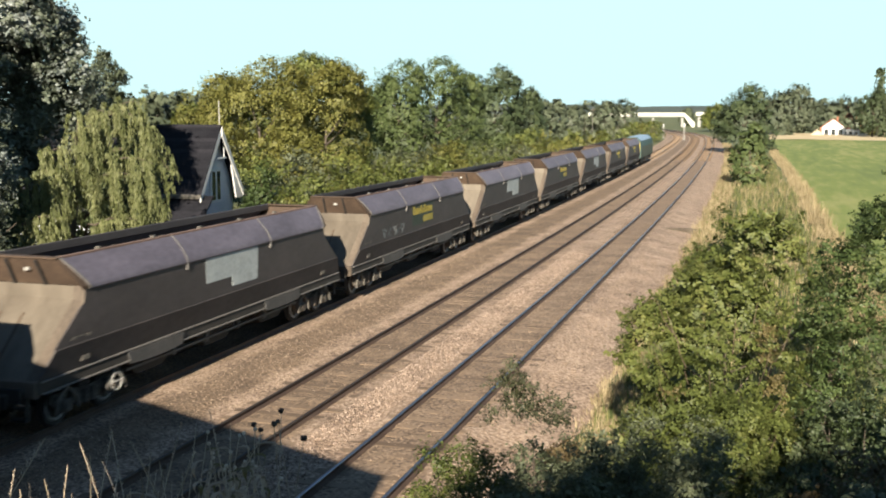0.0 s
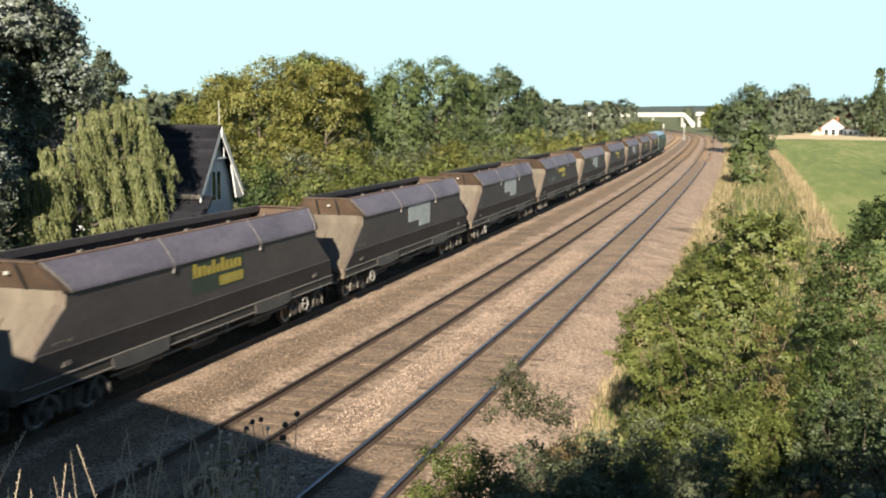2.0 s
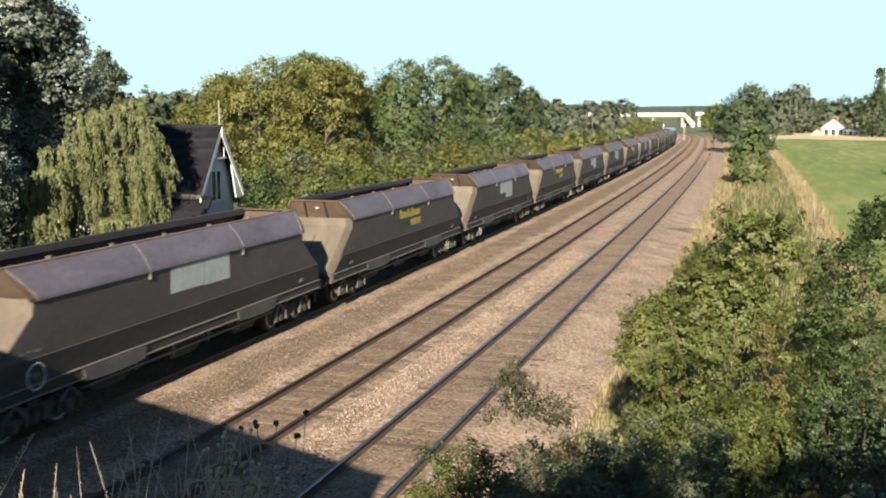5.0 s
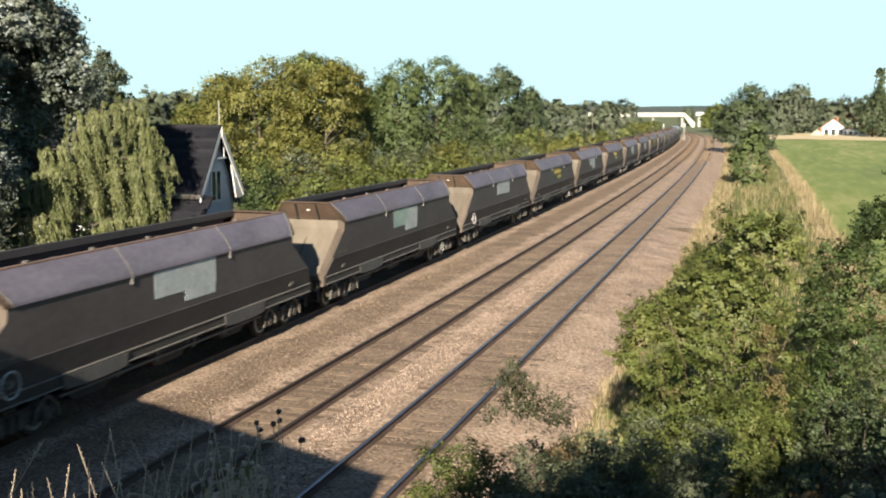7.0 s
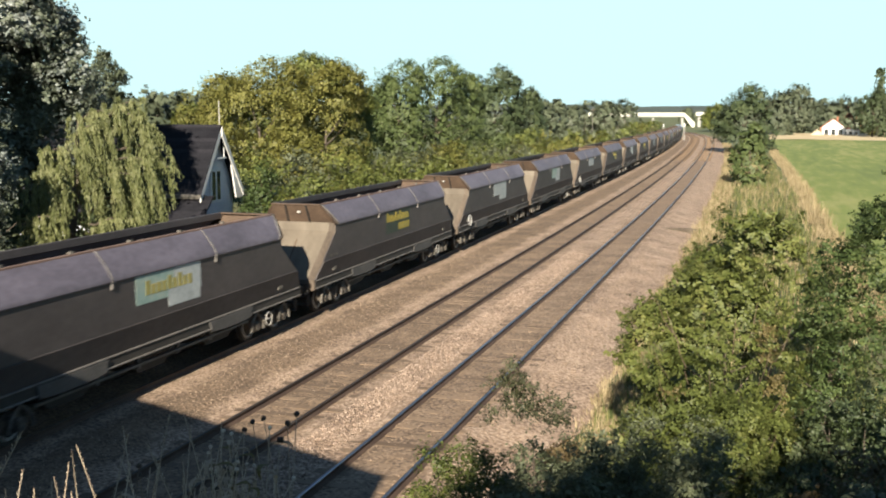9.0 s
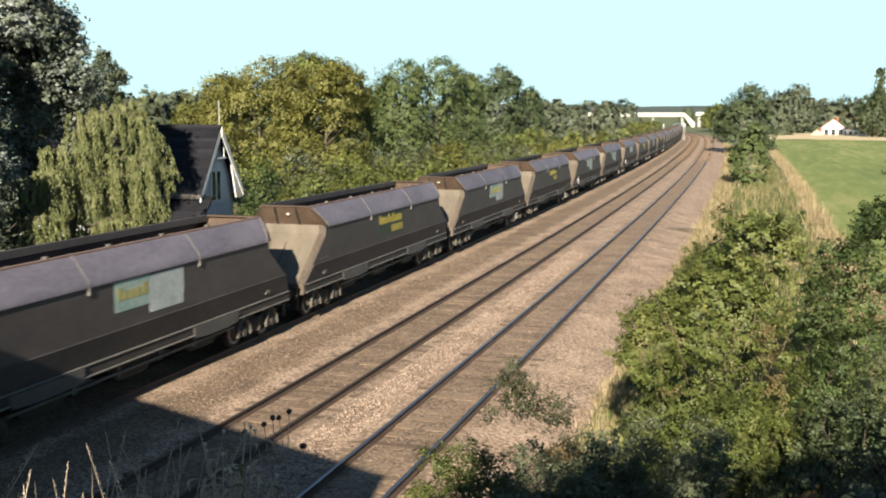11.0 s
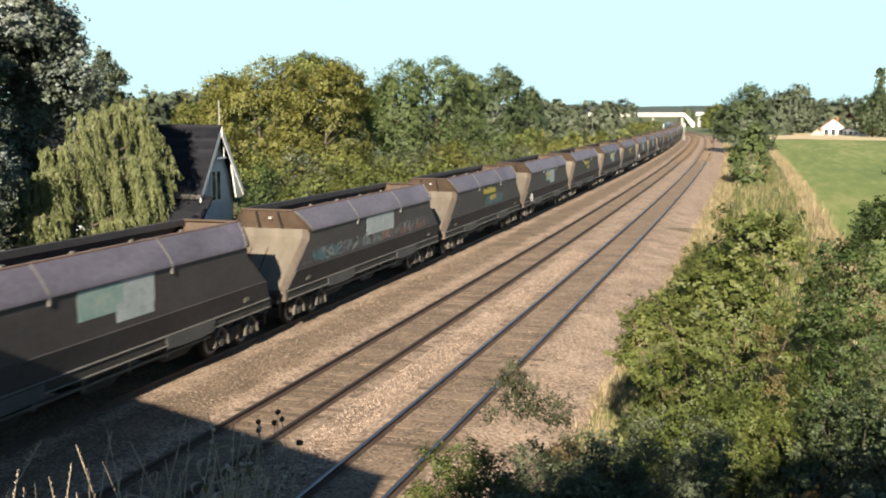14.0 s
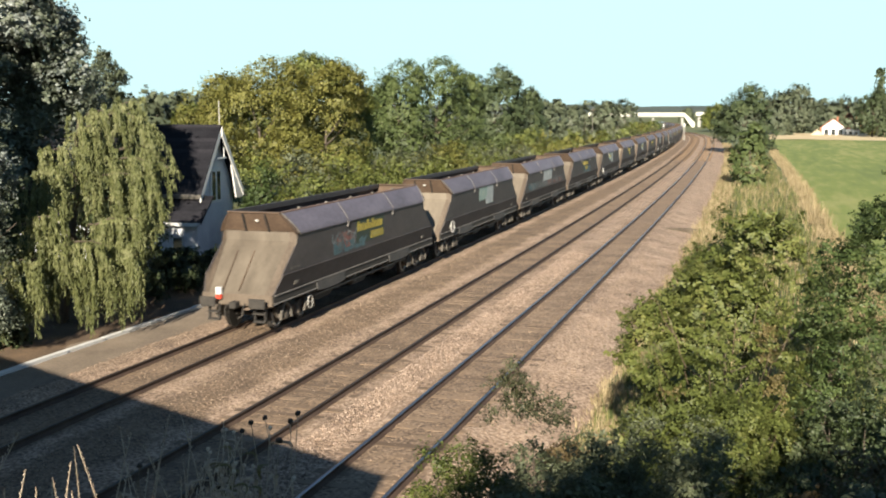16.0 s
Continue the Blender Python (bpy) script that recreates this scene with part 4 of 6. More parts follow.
        for x in (-0.865, 0.865):
            bm = bmesh.new()
            cylinder(bm, (x, e * 8.4, 1.06), (0, 1, 0), 0.1, 0.36, 10)
            box(bm, x - 0.28, x + 0.28, min(e * 8.54, e * 8.6), max(e * 8.54, e * 8.6), 0.9, 1.22, bevel=0.02)
            part("buffer", bm, "underframe", root)
        bm = boxes((-0.12, 0.12, min(e * 8.26, e * 8.6), max(e * 8.26, e * 8.6), 0.86, 1.08), bevel=0.03)
        tube(bm, [(-0.35, e * 8.18, 1.0), (-0.36, e * 8.4, 0.8), (-0.3, e * 8.45, 0.55)], [0.03] * 3, 6)
        part("coupler", bm, "underframe", root)
        for x in (-1.0, 0.62):
            part("end_step", boxes((x, x + 0.05, min(e * 8.2, e * 8.3), max(e * 8.2, e * 8.3), 0.42, 0.95), (x + 0.36, x + 0.41, min(e * 8.2, e * 8.3), max(e * 8.2, e * 8.3), 0.42, 0.95), (x, x + 0.41, min(e * 8.18, e * 8.36), max(e * 8.18, e * 8.36), 0.42, 0.47), (x, x + 0.41, min(e * 8.18, e * 8.36), max(e * 8.18, e * 8.36), 0.68, 0.72)), "underframe", root)
        part("brake_pipe", tube(bmesh.new(), [(0.3, e * 8.27, 0.98), (0.31, e * 8.42, 0.9), (0.3, e * 8.46, 0.66), (0.16, e * 8.5, 0.55)], [0.028] * 4, 6), "underframe", root)
        bogie(root, e * 6.2)
    # inside and belly
    part("inner_floor", boxes((-1.24, 1.24, -6.5, 6.5, 2.3, 2.75)), "coal", root)
    bm = bmesh.new()
    for y in (-3.4, 0, 3.4):
        prism(bm, [(y - 1.7, 1.3), (y + 1.7, 1.3), (y + 0.6, 0.42), (y - 0.6, 0.42)], "x", -0.85, 0.85)
    box(bm, -1.08, 1.08, -7.9, 7.9, 1.05, 1.28)
    part("discharge_hopper", bm, "underframe", root)
    for y in (-4.6, -2.3, 0, 2.3, 4.6):
        part("cross_brace", boxes((-0.9, 0.9, y - 0.05, y + 0.05, 3.38, 3.46)), "underframe", root)
    for y in (-5.4, -3.1, -0.8, 1.5, 3.8):
        part("rim_stop", boxes((0.84, 0.93, y - 0.06, y + 0.06, 3.80, 3.86)), "frame_grey", root)
    return root


def bars(parent, x, y0, z0, y1, z1, n, seed, mat="yellow"):
    """A word as a row of plain upright bars, on the outside of the side at x."""
    rng = random.Random(seed)
    step = (y1 - y0) / n
    for i in range(n):
        tall = 1.0 if i in (0, 4, 6) else rng.uniform(0.6, 0.75)
        part("letter_bar", boxes((x, x + 0.006, y0 + i * step, y0 + (i + 0.74) * step, z0, z0 + (z1 - z0) * tall)), mat, parent)


def mark_logo(w):
    part("logo_ground", boxes((1.362, 1.3645, -1.45, 1.5, 2.12, 3.02)), "logo_green", w, "dark green patch behind the name")
    bars(w, 1.366, -1.34, 2.58, 1.38, 2.96, 11, 2)
    plate = part("name_plate", boxes((1.364, 1.37, 0.05, 1.42, 2.18, 2.46)), "yellow", w, "faded yellow painted plate")
    for i in range(6):
        part("letter_bar", boxes((1.370, 1.3715, 0.18 + i * 0.19, 0.30 + i * 0.19, 2.27, 2.37)), "old_yellow", plate)


def mark_panel(w, tint="panel_white", step=True, seed=1):
    """A name painted over in two or three pale rectangles that do not quite meet."""
    rng = random.Random(seed)
    split = rng.uniform(0.1, 0.6)
    part("painted_panel", boxes((1.364, 1.369, -1.33, split, 2.32 + rng.uniform(-0.04, 0.04), 3.02)), tint, w, "pale rectangle painted over an old name")
    part("painted_panel", boxes((1.364, 1.3685, split + 0.012, 1.7, 2.32, 3.02 + rng.uniform(-0.05, 0.02))), "panel_white", w, "pale rectangle painted over an old name")
    if step:
        part("painted_panel", boxes((1.364, 1.370, 0.1, 1.65, 2.05, 2.5)), "panel_white", w)


def mark_spray(w, seed, y0, y1, z0, z1, mat="spray", width=0.07):
    """Sprayed letters: crooked strokes that overlap, each letter a piece of its own."""
    rng = random.Random(seed)
    n = max(2, int((y1 - y0) / 0.5))
    cell = (y1 - y0) / n
    for i in range(n):
        c = y0 + (i + 0.5) * cell
        lean = rng.uniform(-0.1, 0.2)
        bm = bmesh.new()
        for k in range(rng.choice((2, 3, 3))):
            pts = [Vector((c + rng.uniform(-0.6, 0.6) * cell + lean * j / 3, z0 + (z1 - z0) * min(1.0, max(0.0, (j + rng.uniform(-0.5, 0.5)) / 3)))) for j in range(4)]
            x = 1.3638 + 0.0006 * (k + 3 * (i % 2))
            wd = width * rng.uniform(0.6, 1.3)
            left, right = [], []
            for j, p in enumerate(pts):
                d = (pts[min(3, j + 1)] - pts[max(0, j - 1)]).normalized() if (pts[min(3, j + 1)] - pts[max(0, j - 1)]).length > 1e-4 else Vector((1, 0))
                nrm = Vector((-d.y, d.x)) * wd * (0.5 if j in (0, 3) else 1.0)
                left.append(bm.verts.new((x, (p + nrm).x, max(1.9, (p + nrm).y))))
                right.append(bm.verts.new((x, (p - nrm).x, max(1.9, (p - nrm).y))))
            for j in range(3):
                bm.faces.new((left[j], left[j + 1], right[j + 1], right[j]))
        bmesh.ops.recalc_face_normals(bm, faces=bm.faces[:])
        part("sprayed_mark", bm, mat, w)


def mark_handwheel(w):
    bm = ring(bmesh.new(), (1.46, -6.72, 1.5), (1, 0, 0), 0.28, 0.019, 22)
    hub = bmesh.new()
    for k in range(2):
        a = k * 1.57 + 0.4
        tube(hub, [(1.46, -6.72 + 0.3 * math.cos(a), 1.5 + 0.3 * math.sin(a)), (1.46, -6.72 - 0.3 * math.cos(a), 1.5 - 0.3 * math.sin(a))], [0.006, 0.006], 5)
    cylinder(hub, (1.38, -6.72, 1.5), (1, 0, 0), 0.04, 0.2, 8)
    rim = part("hand_wheel", bm, "white_paint", w, "white-painted hand brake wheel")
    part("hub", hub, "strap", rim)


def build_train():
    proto = wagon_body()
    logos = {-6, -5, -3, -1, 2, 4, 8, 10, 12, 15}
    train = []
    for k in range(-6, 16):
        w = proto if k == -6 else copy_thing(proto, pose(0, 0, 0))
        kind = "with a faded yellow name" if k in logos else "with a pale painted-over panel"
        tagged(w, "dusty dark grey-brown bogie hopper wagon " + kind, "railway wagon", group="hopper wagons of the coal train")
        train.append((k, w))
    for k, w in train:
        if k in logos:
            mark_logo(w)
        else:
            mark_panel(w, "panel_green" if k in (6, 9, 11, 14) else "panel_white", k not in (5, 13), k + 20)
        for spray in {-1: [(-5.2, -2.4, 2.0, 2.4, "spray", 0.05)],
                      12: [(-1.0, 2.9, 1.92, 2.45, "spray_blue", 0.13), (-0.6, 2.8, 1.95, 2.4, "spray_blue", 0.07), (0.6, 2.6, 2.1, 2.5, "spray", 0.03)],
                      13: [(-6.3, -4.0, 1.95, 2.4, "spray_blue", 0.08), (-6.0, 6.4, 1.95, 2.42, "spray", 0.05), (1.8, 6.0, 1.95, 2.3, "spray_red", 0.04), (0.4, 1.6, 2.0, 2.5, "spray_red", 0.11)],
                      15: [(-3.6, -0.6, 2.0, 2.35, "spray_blue", 0.09), (-3.7, -1.4, 2.05, 2.75, "spray", 0.06), (-3.3, -1.6, 2.1, 2.7, "spray_red", 0.08)]}.get(k, []):
            mark_spray(w, 40 + k + int(spray[5] * 100), *spray)
        if k in (5, 7, 11, 14):
            mark_handwheel(w)
        for y in ([-5.4] if k in (0, 1, 3, 15) else [5.9] if k in (2, 4, 6, 8, 9) else []):
            bm = ring(bmesh.new(), (1.24, y, 0.62), (1, 0, 0), 0.21, 0.018, 18)
            tube(bm, [(1.24, y - 0.2, 0.62), (1.24, y + 0.2, 0.62)], [0.012, 0.012], 5)
            cylinder(bm, (1.14, y, 0.62), (1, 0, 0), 0.03, 0.2, 6)
            part("hand_wheel", bm, "pale_steel", w, "small white-painted hand brake wheel")
        if k == 9:
            bars(w, 1.3695, -0.9, 2.5, 1.3, 2.86, 9, 5, "old_yellow")
        if k == 11:
            bars(w, 1.3695, -1.2, 2.55, 0.1, 2.86, 5, 5, "old_yellow")

        if k == 15:
            lamp = part("tail_lamp", boxes((-0.66, -0.48, -8.42, -8.28, 1.12, 1.27), bevel=0.015), "red", w, "red and white tail lamp")
            part("lamp_board", boxes((-0.66, -0.48, -8.42, -8.28, 1.27, 1.5), bevel=0.015), "white_paint", lamp)
    return train


def build_loco():
    root = tagged(empty("diesel_locomotive", pose(0, 0, 0)), "blue-topped diesel locomotive with yellow ends leading the train", "locomotive")
    outline = [(-1.3, 1.05), (1.3, 1.05), (1.32, 2.6), (1.15, 3.35), (0.6, 3.85), (-0.6, 3.85), (-1.15, 3.35), (-1.32, 2.6)]
    part("body", prism(bmesh.new(), outline, "y", -8.6, 8.6), "loco_dark", root)
    part("roof", prism(bmesh.new(), [(1.16, 3.37), (0.61, 3.87), (-0.61, 3.87), (-1.16, 3.37)], "y", -8.2, 8.2), "loco_blue", root, "pale blue roof")
    for e in (-1, 1):
        cab = part("cab", prism(bmesh.new(), [(x * 1.005, z) for x, z in outline], "y", min(e * 8.62, e * 10.3), max(e * 8.62, e * 10.3)), "loco_dark", root, "cab with yellow corner pillars")
        for x in (-0.55, 0.55):
            part("cab_window", boxes((x - 0.42, x + 0.42, min(e * 10.3, e * 10.34), max(e * 10.3, e * 10.34), 2.65, 3.3)), "black", cab)
        for x in (-1.05, 0.0, 1.05):
            part("pillar", boxes((x - 0.16, x + 0.16, min(e * 10.3, e * 10.36), max(e * 10.3, e * 10.36), 1.5, 3.2)), "yellow", cab)
        part("nose_panel", boxes((-0.95, 0.95, min(e * 10.3, e * 10.33), max(e * 10.3, e * 10.33), 1.1, 1.5)), "white_paint", cab)
        bg = part("bogie", boxes((-1.2, 1.2, e * 6.4 - 2.4, e * 6.4 + 2.4, 0.4, 1.0), bevel=0.05), "underframe", root)
        for dy in (-1.9, 0, 1.9):
            bm = bmesh.new()
            cylinder(bm, (0, 0, 0), (1, 0, 0), 0.5, 1.6, 20)
            wh = part("wheelset", bm, "underframe", bg)
            wh.location = (0, e * 6.4 + dy, 0.5)
        for x in (-0.865, 0.865):
            part("buffer", cylinder(bmesh.new(), (x, e * 10.55, 1.06), (0, 1, 0), 0.22, 0.5, 12), "underframe", root)
    part("fuel_tank", boxes((-1.25, 1.25, -2.4, 2.4, 0.3, 1.05), bevel=0.08), "underframe", root)
    return root


def run(t, k):
    """Where the middle of wagon k is along the line at t seconds."""
    return FIRST + SPEED * t - 0.00538 * t * t - PITCH * k


def line_pose(y):
    return pose(TRACK_A + float(bend(y)), y, 0, 0, 0, swing(y))
# ---------------- houses and line-side things ----------------
def build_cottage():
    ax, ay = ahead(-29.65, 50.0)
    th = 5.5
    # local: +x out of the gable, y along the gable's width, ridge runs to -x
    root = empty("cottage", pose(ax, ay, float(land(ax, ay)), 0, 0, th), "rendered cottage with a steep slate roof and white bargeboards", "house")
    W, EAVE, RIDGE, LEN = 1.9, 3.9, 6.55, 8.5
    bm = bmesh.new()
    prism(bm, [(-W, -0.3), (W, -0.3), (W, EAVE), (0, RIDGE - 0.12), (-W, EAVE)], "x", -LEN, 0)
    part("wall", bm, "render_wall", root)
    for s in (-1, 1):
        bm = bmesh.new()
        q = [(0.35, 0, RIDGE + 0.05), (0.35, s * (W + 0.4), EAVE - 0.35), (-LEN - 0.3, s * (W + 0.4), EAVE - 0.35), (-LEN - 0.3, 0, RIDGE + 0.05)]
        sheet(bm, q if s > 0 else q[::-1], 0.1)
        bmesh.ops.recalc_face_normals(bm, faces=bm.faces[:])
        roof = part("roof", bm, "slate", root, "dark slate roof")
        rows = 18
        n = Vector((0, s * (RIDGE - EAVE + 0.4), W + 0.4)).normalized()
        d = (Vector((0, s * (W + 0.4), EAVE - 0.35)) - Vector((0, 0, RIDGE + 0.05)))
        for r in range(rows):
            p = Vector((0, 0, RIDGE + 0.05)) + d * ((r + 1) / rows) + n * 0.012
            t = d.normalized() * (d.length / rows) * 1.06
            bm = bmesh.new()
            q = [Vector((0.37, 0, 0)) + p, Vector((-LEN - 0.3, 0, 0)) + p, Vector((-LEN - 0.3, 0, 0)) + p - t, Vector((0.37, 0, 0)) + p - t - n * 0.004]
            sheet(bm, q, 0.022)
            bmesh.ops.recalc_face_normals(bm, faces=bm.faces[:])
            part("slate_course", bm, "slate", roof)
        bm = bmesh.new()
        q0 = [(0.37, 0, RIDGE + 0.06), (0.37, s * (W + 0.42), EAVE - 0.36), (0.37, s * (W + 0.42), EAVE - 0.66), (0.37, 0, RIDGE - 0.36)]
        sheet(bm, q0, 0.06)
        bmesh.ops.recalc_face_normals(bm, faces=bm.faces[:])
        part("bargeboard", bm, "white_paint", root, "white-painted bargeboard")
    part("ridge", tube(bmesh.new(), [(0.38, 0, RIDGE + 0.08), (-LEN - 0.32, 0, RIDGE + 0.08)], [0.1, 0.1], 8), "slate", root)
    # added white wedge in place of the right bargeboard's sunlit inner face
    part("eave_box", prism(bmesh.new(), [(1.1, RIDGE - 1.75), (W + 0.41, EAVE - 0.42), (W + 0.41, EAVE - 0.72), (W - 0.3, EAVE - 0.72)], "x", 0.28, 0.36), "white_paint", root, "white wedge for the sunlit face of the right bargeboard")
    part("eave_soffit", boxes((-LEN, 0.34, -W - 0.42, -W, EAVE - 0.5, EAVE - 0.42)), "frame_grey", root)
    part("gable_tie", boxes((0.31, 0.35, -0.5, 0.55, 5.12, 5.2), (0.31, 0.35, 0.3, 0.36, 5.2, 5.65)), "white_paint", root, "white-painted gable brace")
    win = part("window", boxes((0.0, 0.05, -0.56, 0.56, 3.05, 4.66)), "white_paint", root, "white-framed gable window")
    for y in (-0.26, 0.26):
        part("pane", boxes((0.05, 0.06, y - 0.17, y + 0.17, 3.18, 4.52)), "glass", win)
    # lower skirt roof under the eave, with its own wall and gutter
    bm = prism(bmesh.new(), [(-W - 1.15, -0.3), (-W + 0.02, -0.3), (-W + 0.02, 3.4), (-W - 1.15, 2.45)], "x", -LEN, 0.5)
    part("lean_to", bm, "render_wall", root)
    bm = bmesh.new()
    sheet(bm, [(0.75, -W - 1.35, 2.4), (0.75, -W + 0.05, 3.52), (-LEN - 0.2, -W + 0.05, 3.52), (-LEN - 0.2, -W - 1.35, 2.4)], 0.1)
    bmesh.ops.recalc_face_normals(bm, faces=bm.faces[:])
    low = part("lean_to_roof", bm, "slate", root)
    up = Vector((0, -1.12, 1.4)).normalized()
    for r in range(7):
        p, q = Vector((0, -W + 0.05 - 0.2 * r, 3.52 - 0.16 * r)) + up * 0.004, Vector((0, -W + 0.05 - 0.2 * (r + 1), 3.52 - 0.16 * (r + 1))) + up * 0.016
        bm = bmesh.new()
        sheet(bm, [Vector((0.77, 0, 0)) + q, Vector((0.77, 0, 0)) + p, Vector((-LEN - 0.2, 0, 0)) + p, Vector((-LEN - 0.2, 0, 0)) + q], 0.02)
        bmesh.ops.recalc_face_normals(bm, faces=bm.faces[:])
        part("slate_course", bm, "slate", low)
    yw = -W - 1.15
    w2 = part("window", boxes((-0.72, -0.66, yw - 0.07, yw, 0.9, 1.7), (-0.24, -0.18, yw - 0.07, yw, 0.9, 1.7), (-0.72, -0.18, yw - 0.07, yw, 0.84, 0.9), (-0.72, -0.18, yw - 0.07, yw, 1.7, 1.76)), "white_paint", root)
    part("pane", boxes((-0.66, -0.24, yw - 0.05, yw - 0.01, 0.9, 1.7)), "glass", w2)
    part("aerial_pole", tube(bmesh.new(), [(0.1, 0.4, RIDGE - 1.0), (0.1, 0.4, RIDGE + 1.3)], [0.03, 0.025], 6), "pale_steel", root)
    part("gutter", boxes((-LEN, 0.75, -W - 1.47, -W - 1.35, 2.26, 2.4)), "white_paint", root, "white lean-to gutter")
    part("gutter", boxes((-LEN, 0.4, -W - 0.5, -W - 0.38, EAVE - 0.42, EAVE - 0.3)), "frame_grey", root)


def far_house(name, bearing, dist, width, depth, eave, ridge, wall, roof, label, turn=0.0, base=None):
    x, y = ahead(bearing, dist)
    z = float(land(x, y)) if base is None else base
    root = empty(name, pose(x, y, z, 0, 0, turn), label, "house")
    w = width / 2
    part("wall", prism(bmesh.new(), [(-w, -0.5), (w, -0.5), (w, eave), (0, ridge - 0.1), (-w, eave)], "y", 0, depth), wall, root)
    for s in (-1, 1):
        bm = bmesh.new()
        q = [(0, -0.25, ridge + 0.06), (s * (w + 0.3), -0.25, eave - 0.2), (s * (w + 0.3), depth + 0.25, eave - 0.2), (0, depth + 0.25, ridge + 0.06)]
        sheet(bm, q, 0.12)
        bmesh.ops.recalc_face_normals(bm, faces=bm.faces[:])
        part("roof", bm, roof, root)
    part("chimney", boxes((w * 0.3, w * 0.3 + 0.55, depth * 0.6, depth * 0.6 + 0.55, ridge - 1.0, ridge + 0.7)), "brick", root)
    k = 3
    for i in range(k):
        c = -w * 0.62 + i * w * 0.62
        win = part("window", boxes((c - w * 0.22, c + w * 0.22, -0.06, 0.0, 0.5, eave * 0.82)), "white_paint", root)
        part("pane", boxes((c - w * 0.17, c + w * 0.17, -0.09, -0.06, 0.6, eave * 0.78)), "glass", win)
    return root


def signal_post(bearing, dist, high, label):
    x, y = ahead(bearing, dist)
    root = empty("signal_post", pose(x, y, -0.5), label, "railway signal", group="line-side signals")
    part("post", tube(bmesh.new(), [(0, 0, 0), (0, 0, high)], [0.08, 0.06], 8), "pale_steel", root)
    hd = part("signal_head", boxes((-0.24, 0.24, -0.12, 0.12, high - 0.1, high + 0.8), bevel=0.06), "white_paint", root, "white back of the signal head")
    part("hood", boxes((-0.16, 0.16, 0.12, 0.3, high + 0.1, high + 0.7)), "black", hd)
    part("ladder", boxes((-0.25, -0.21, -0.2, -0.16, 0, high), (0.21, 0.25, -0.2, -0.16, 0, high), *[(-0.25, 0.25, -0.19, -0.17, 0.3 * i, 0.3 * i + 0.03) for i in range(1, int(high / 0.3))]), "pale_steel", root)
    part("base_block", boxes((-0.4, 0.4, -0.4, 0.4, -0.3, 0.15)), "concrete", root)


def pole(bearing, dist, high, label):
    x, y = ahead(bearing, dist)
    root = empty("utility_pole", pose(x, y, float(land(x, y))), label, "pole", group="utility poles")
    part("post", tube(bmesh.new(), [(0, 0, -0.3), (0, 0, high)], [0.1, 0.07], 8), "frame_grey", root)
    part("cross_arm", boxes((-0.6, 0.6, -0.06, 0.06, high - 0.5, high - 0.36)), "bark", root)


def build_far_bridge():
    cx, cy = ahead(-5.1, 560)
    root = empty("far_footbridge", pose(cx, cy, 0, 0, 0, 6), "pale concrete bridge crossing the line far away", "bridge")
    part("span", boxes((-40, 10, -1.2, 1.2, 5.4, 6.1), bevel=0.05), "concrete", root)
    part("parapet", boxes((-40, 10, -1.3, -1.15, 6.1, 7.7)), "cream", root, "cream parapet")
    part("parapet", boxes((-40, 10, 1.15, 1.3, 6.1, 7.7)), "cream", root)
    bm = prism(bmesh.new(), [(10, 7.8), (15.5, 2.6), (15.5, 0.0), (14.0, 0.0), (10, 5.6)], "y", -1.3, -1.1)
    part("stair_side", bm, "cream", root)
    for x in (-39, -21, -6, 9):
        part("pier", boxes((x - 0.6, x + 0.6, -1, 1, -1.5, 4.95)), "concrete", root)
    part("approach_span", boxes((16, 36, 2, 4, 6.0, 8.0)), "cream", root)
    part("pier", boxes((34, 35.5, 2.2, 3.8, -1.5, 5.25)), "concrete", root)
    part("pier", boxes((17, 18.5, 2.2, 3.8, -1.5, 5.25)), "concrete", root)


def build_small_things():
    # a cable duct across the cess
    y = 66.0
    bm = boxes((-5.9 + float(bend(y)), -3.3 + float(bend(y)), y - 0.12, y + 0.12, -0.5, -0.16), bevel=0.02)
    tagged(part("cable_duct", bm, "bark", None), "dark brown cable duct lying across the cess", "duct")


# ---------------- grasses and foreground plants ----------------
def tufts(name, places, mat, rng, high, blades, label, spread_r=0.12):
    """Grass blades in tufts at places (x, y): one piece of stuff."""
    p = np.asarray(places, float)
    n = len(p)
    b = np.repeat(p, blades, 0) + rng.normal(0, spread_r, (n * blades, 2))
    z = land(b[:, 0], b[:, 1]) - 0.03
    h = high * rng.uniform(0.5, 1.2, n * blades)
    a = rng.uniform(0, 6.28, n * blades)
    lean = rng.uniform(0.1, 0.5, n * blades) * h
    w = rng.uniform(0.006, 0.014, n * blades) * (1 + high)
    base = np.stack([b[:, 0], b[:, 1], z], -1)
    side = np.stack([-np.sin(a), np.cos(a), 0 * a], -1) * w[:, None]
    mid = base + np.stack([np.cos(a) * lean * 0.35, np.sin(a) * lean * 0.35, h * 0.6], -1)
    tip = base + np.stack([np.cos(a) * lean, np.sin(a) * lean, h], -1)
    v = np.stack([base - side, base + side, mid + side * 0.8, tip, mid - side * 0.8], 1).reshape(-1, 3)
    k = np.arange(n * blades) * 5
    f = np.stack([k, k + 1, k + 2, k + 4], -1)
    f2 = np.stack([k + 4, k + 2, k + 3], -1)
    me = bpy.data.meshes.new(name)
    me.from_pydata(v.tolist(), [], f.tolist() + f2.tolist())
    ob = link_mesh(name, me, mat)
    return tagged(ob, label, "grass", kind="stuff")


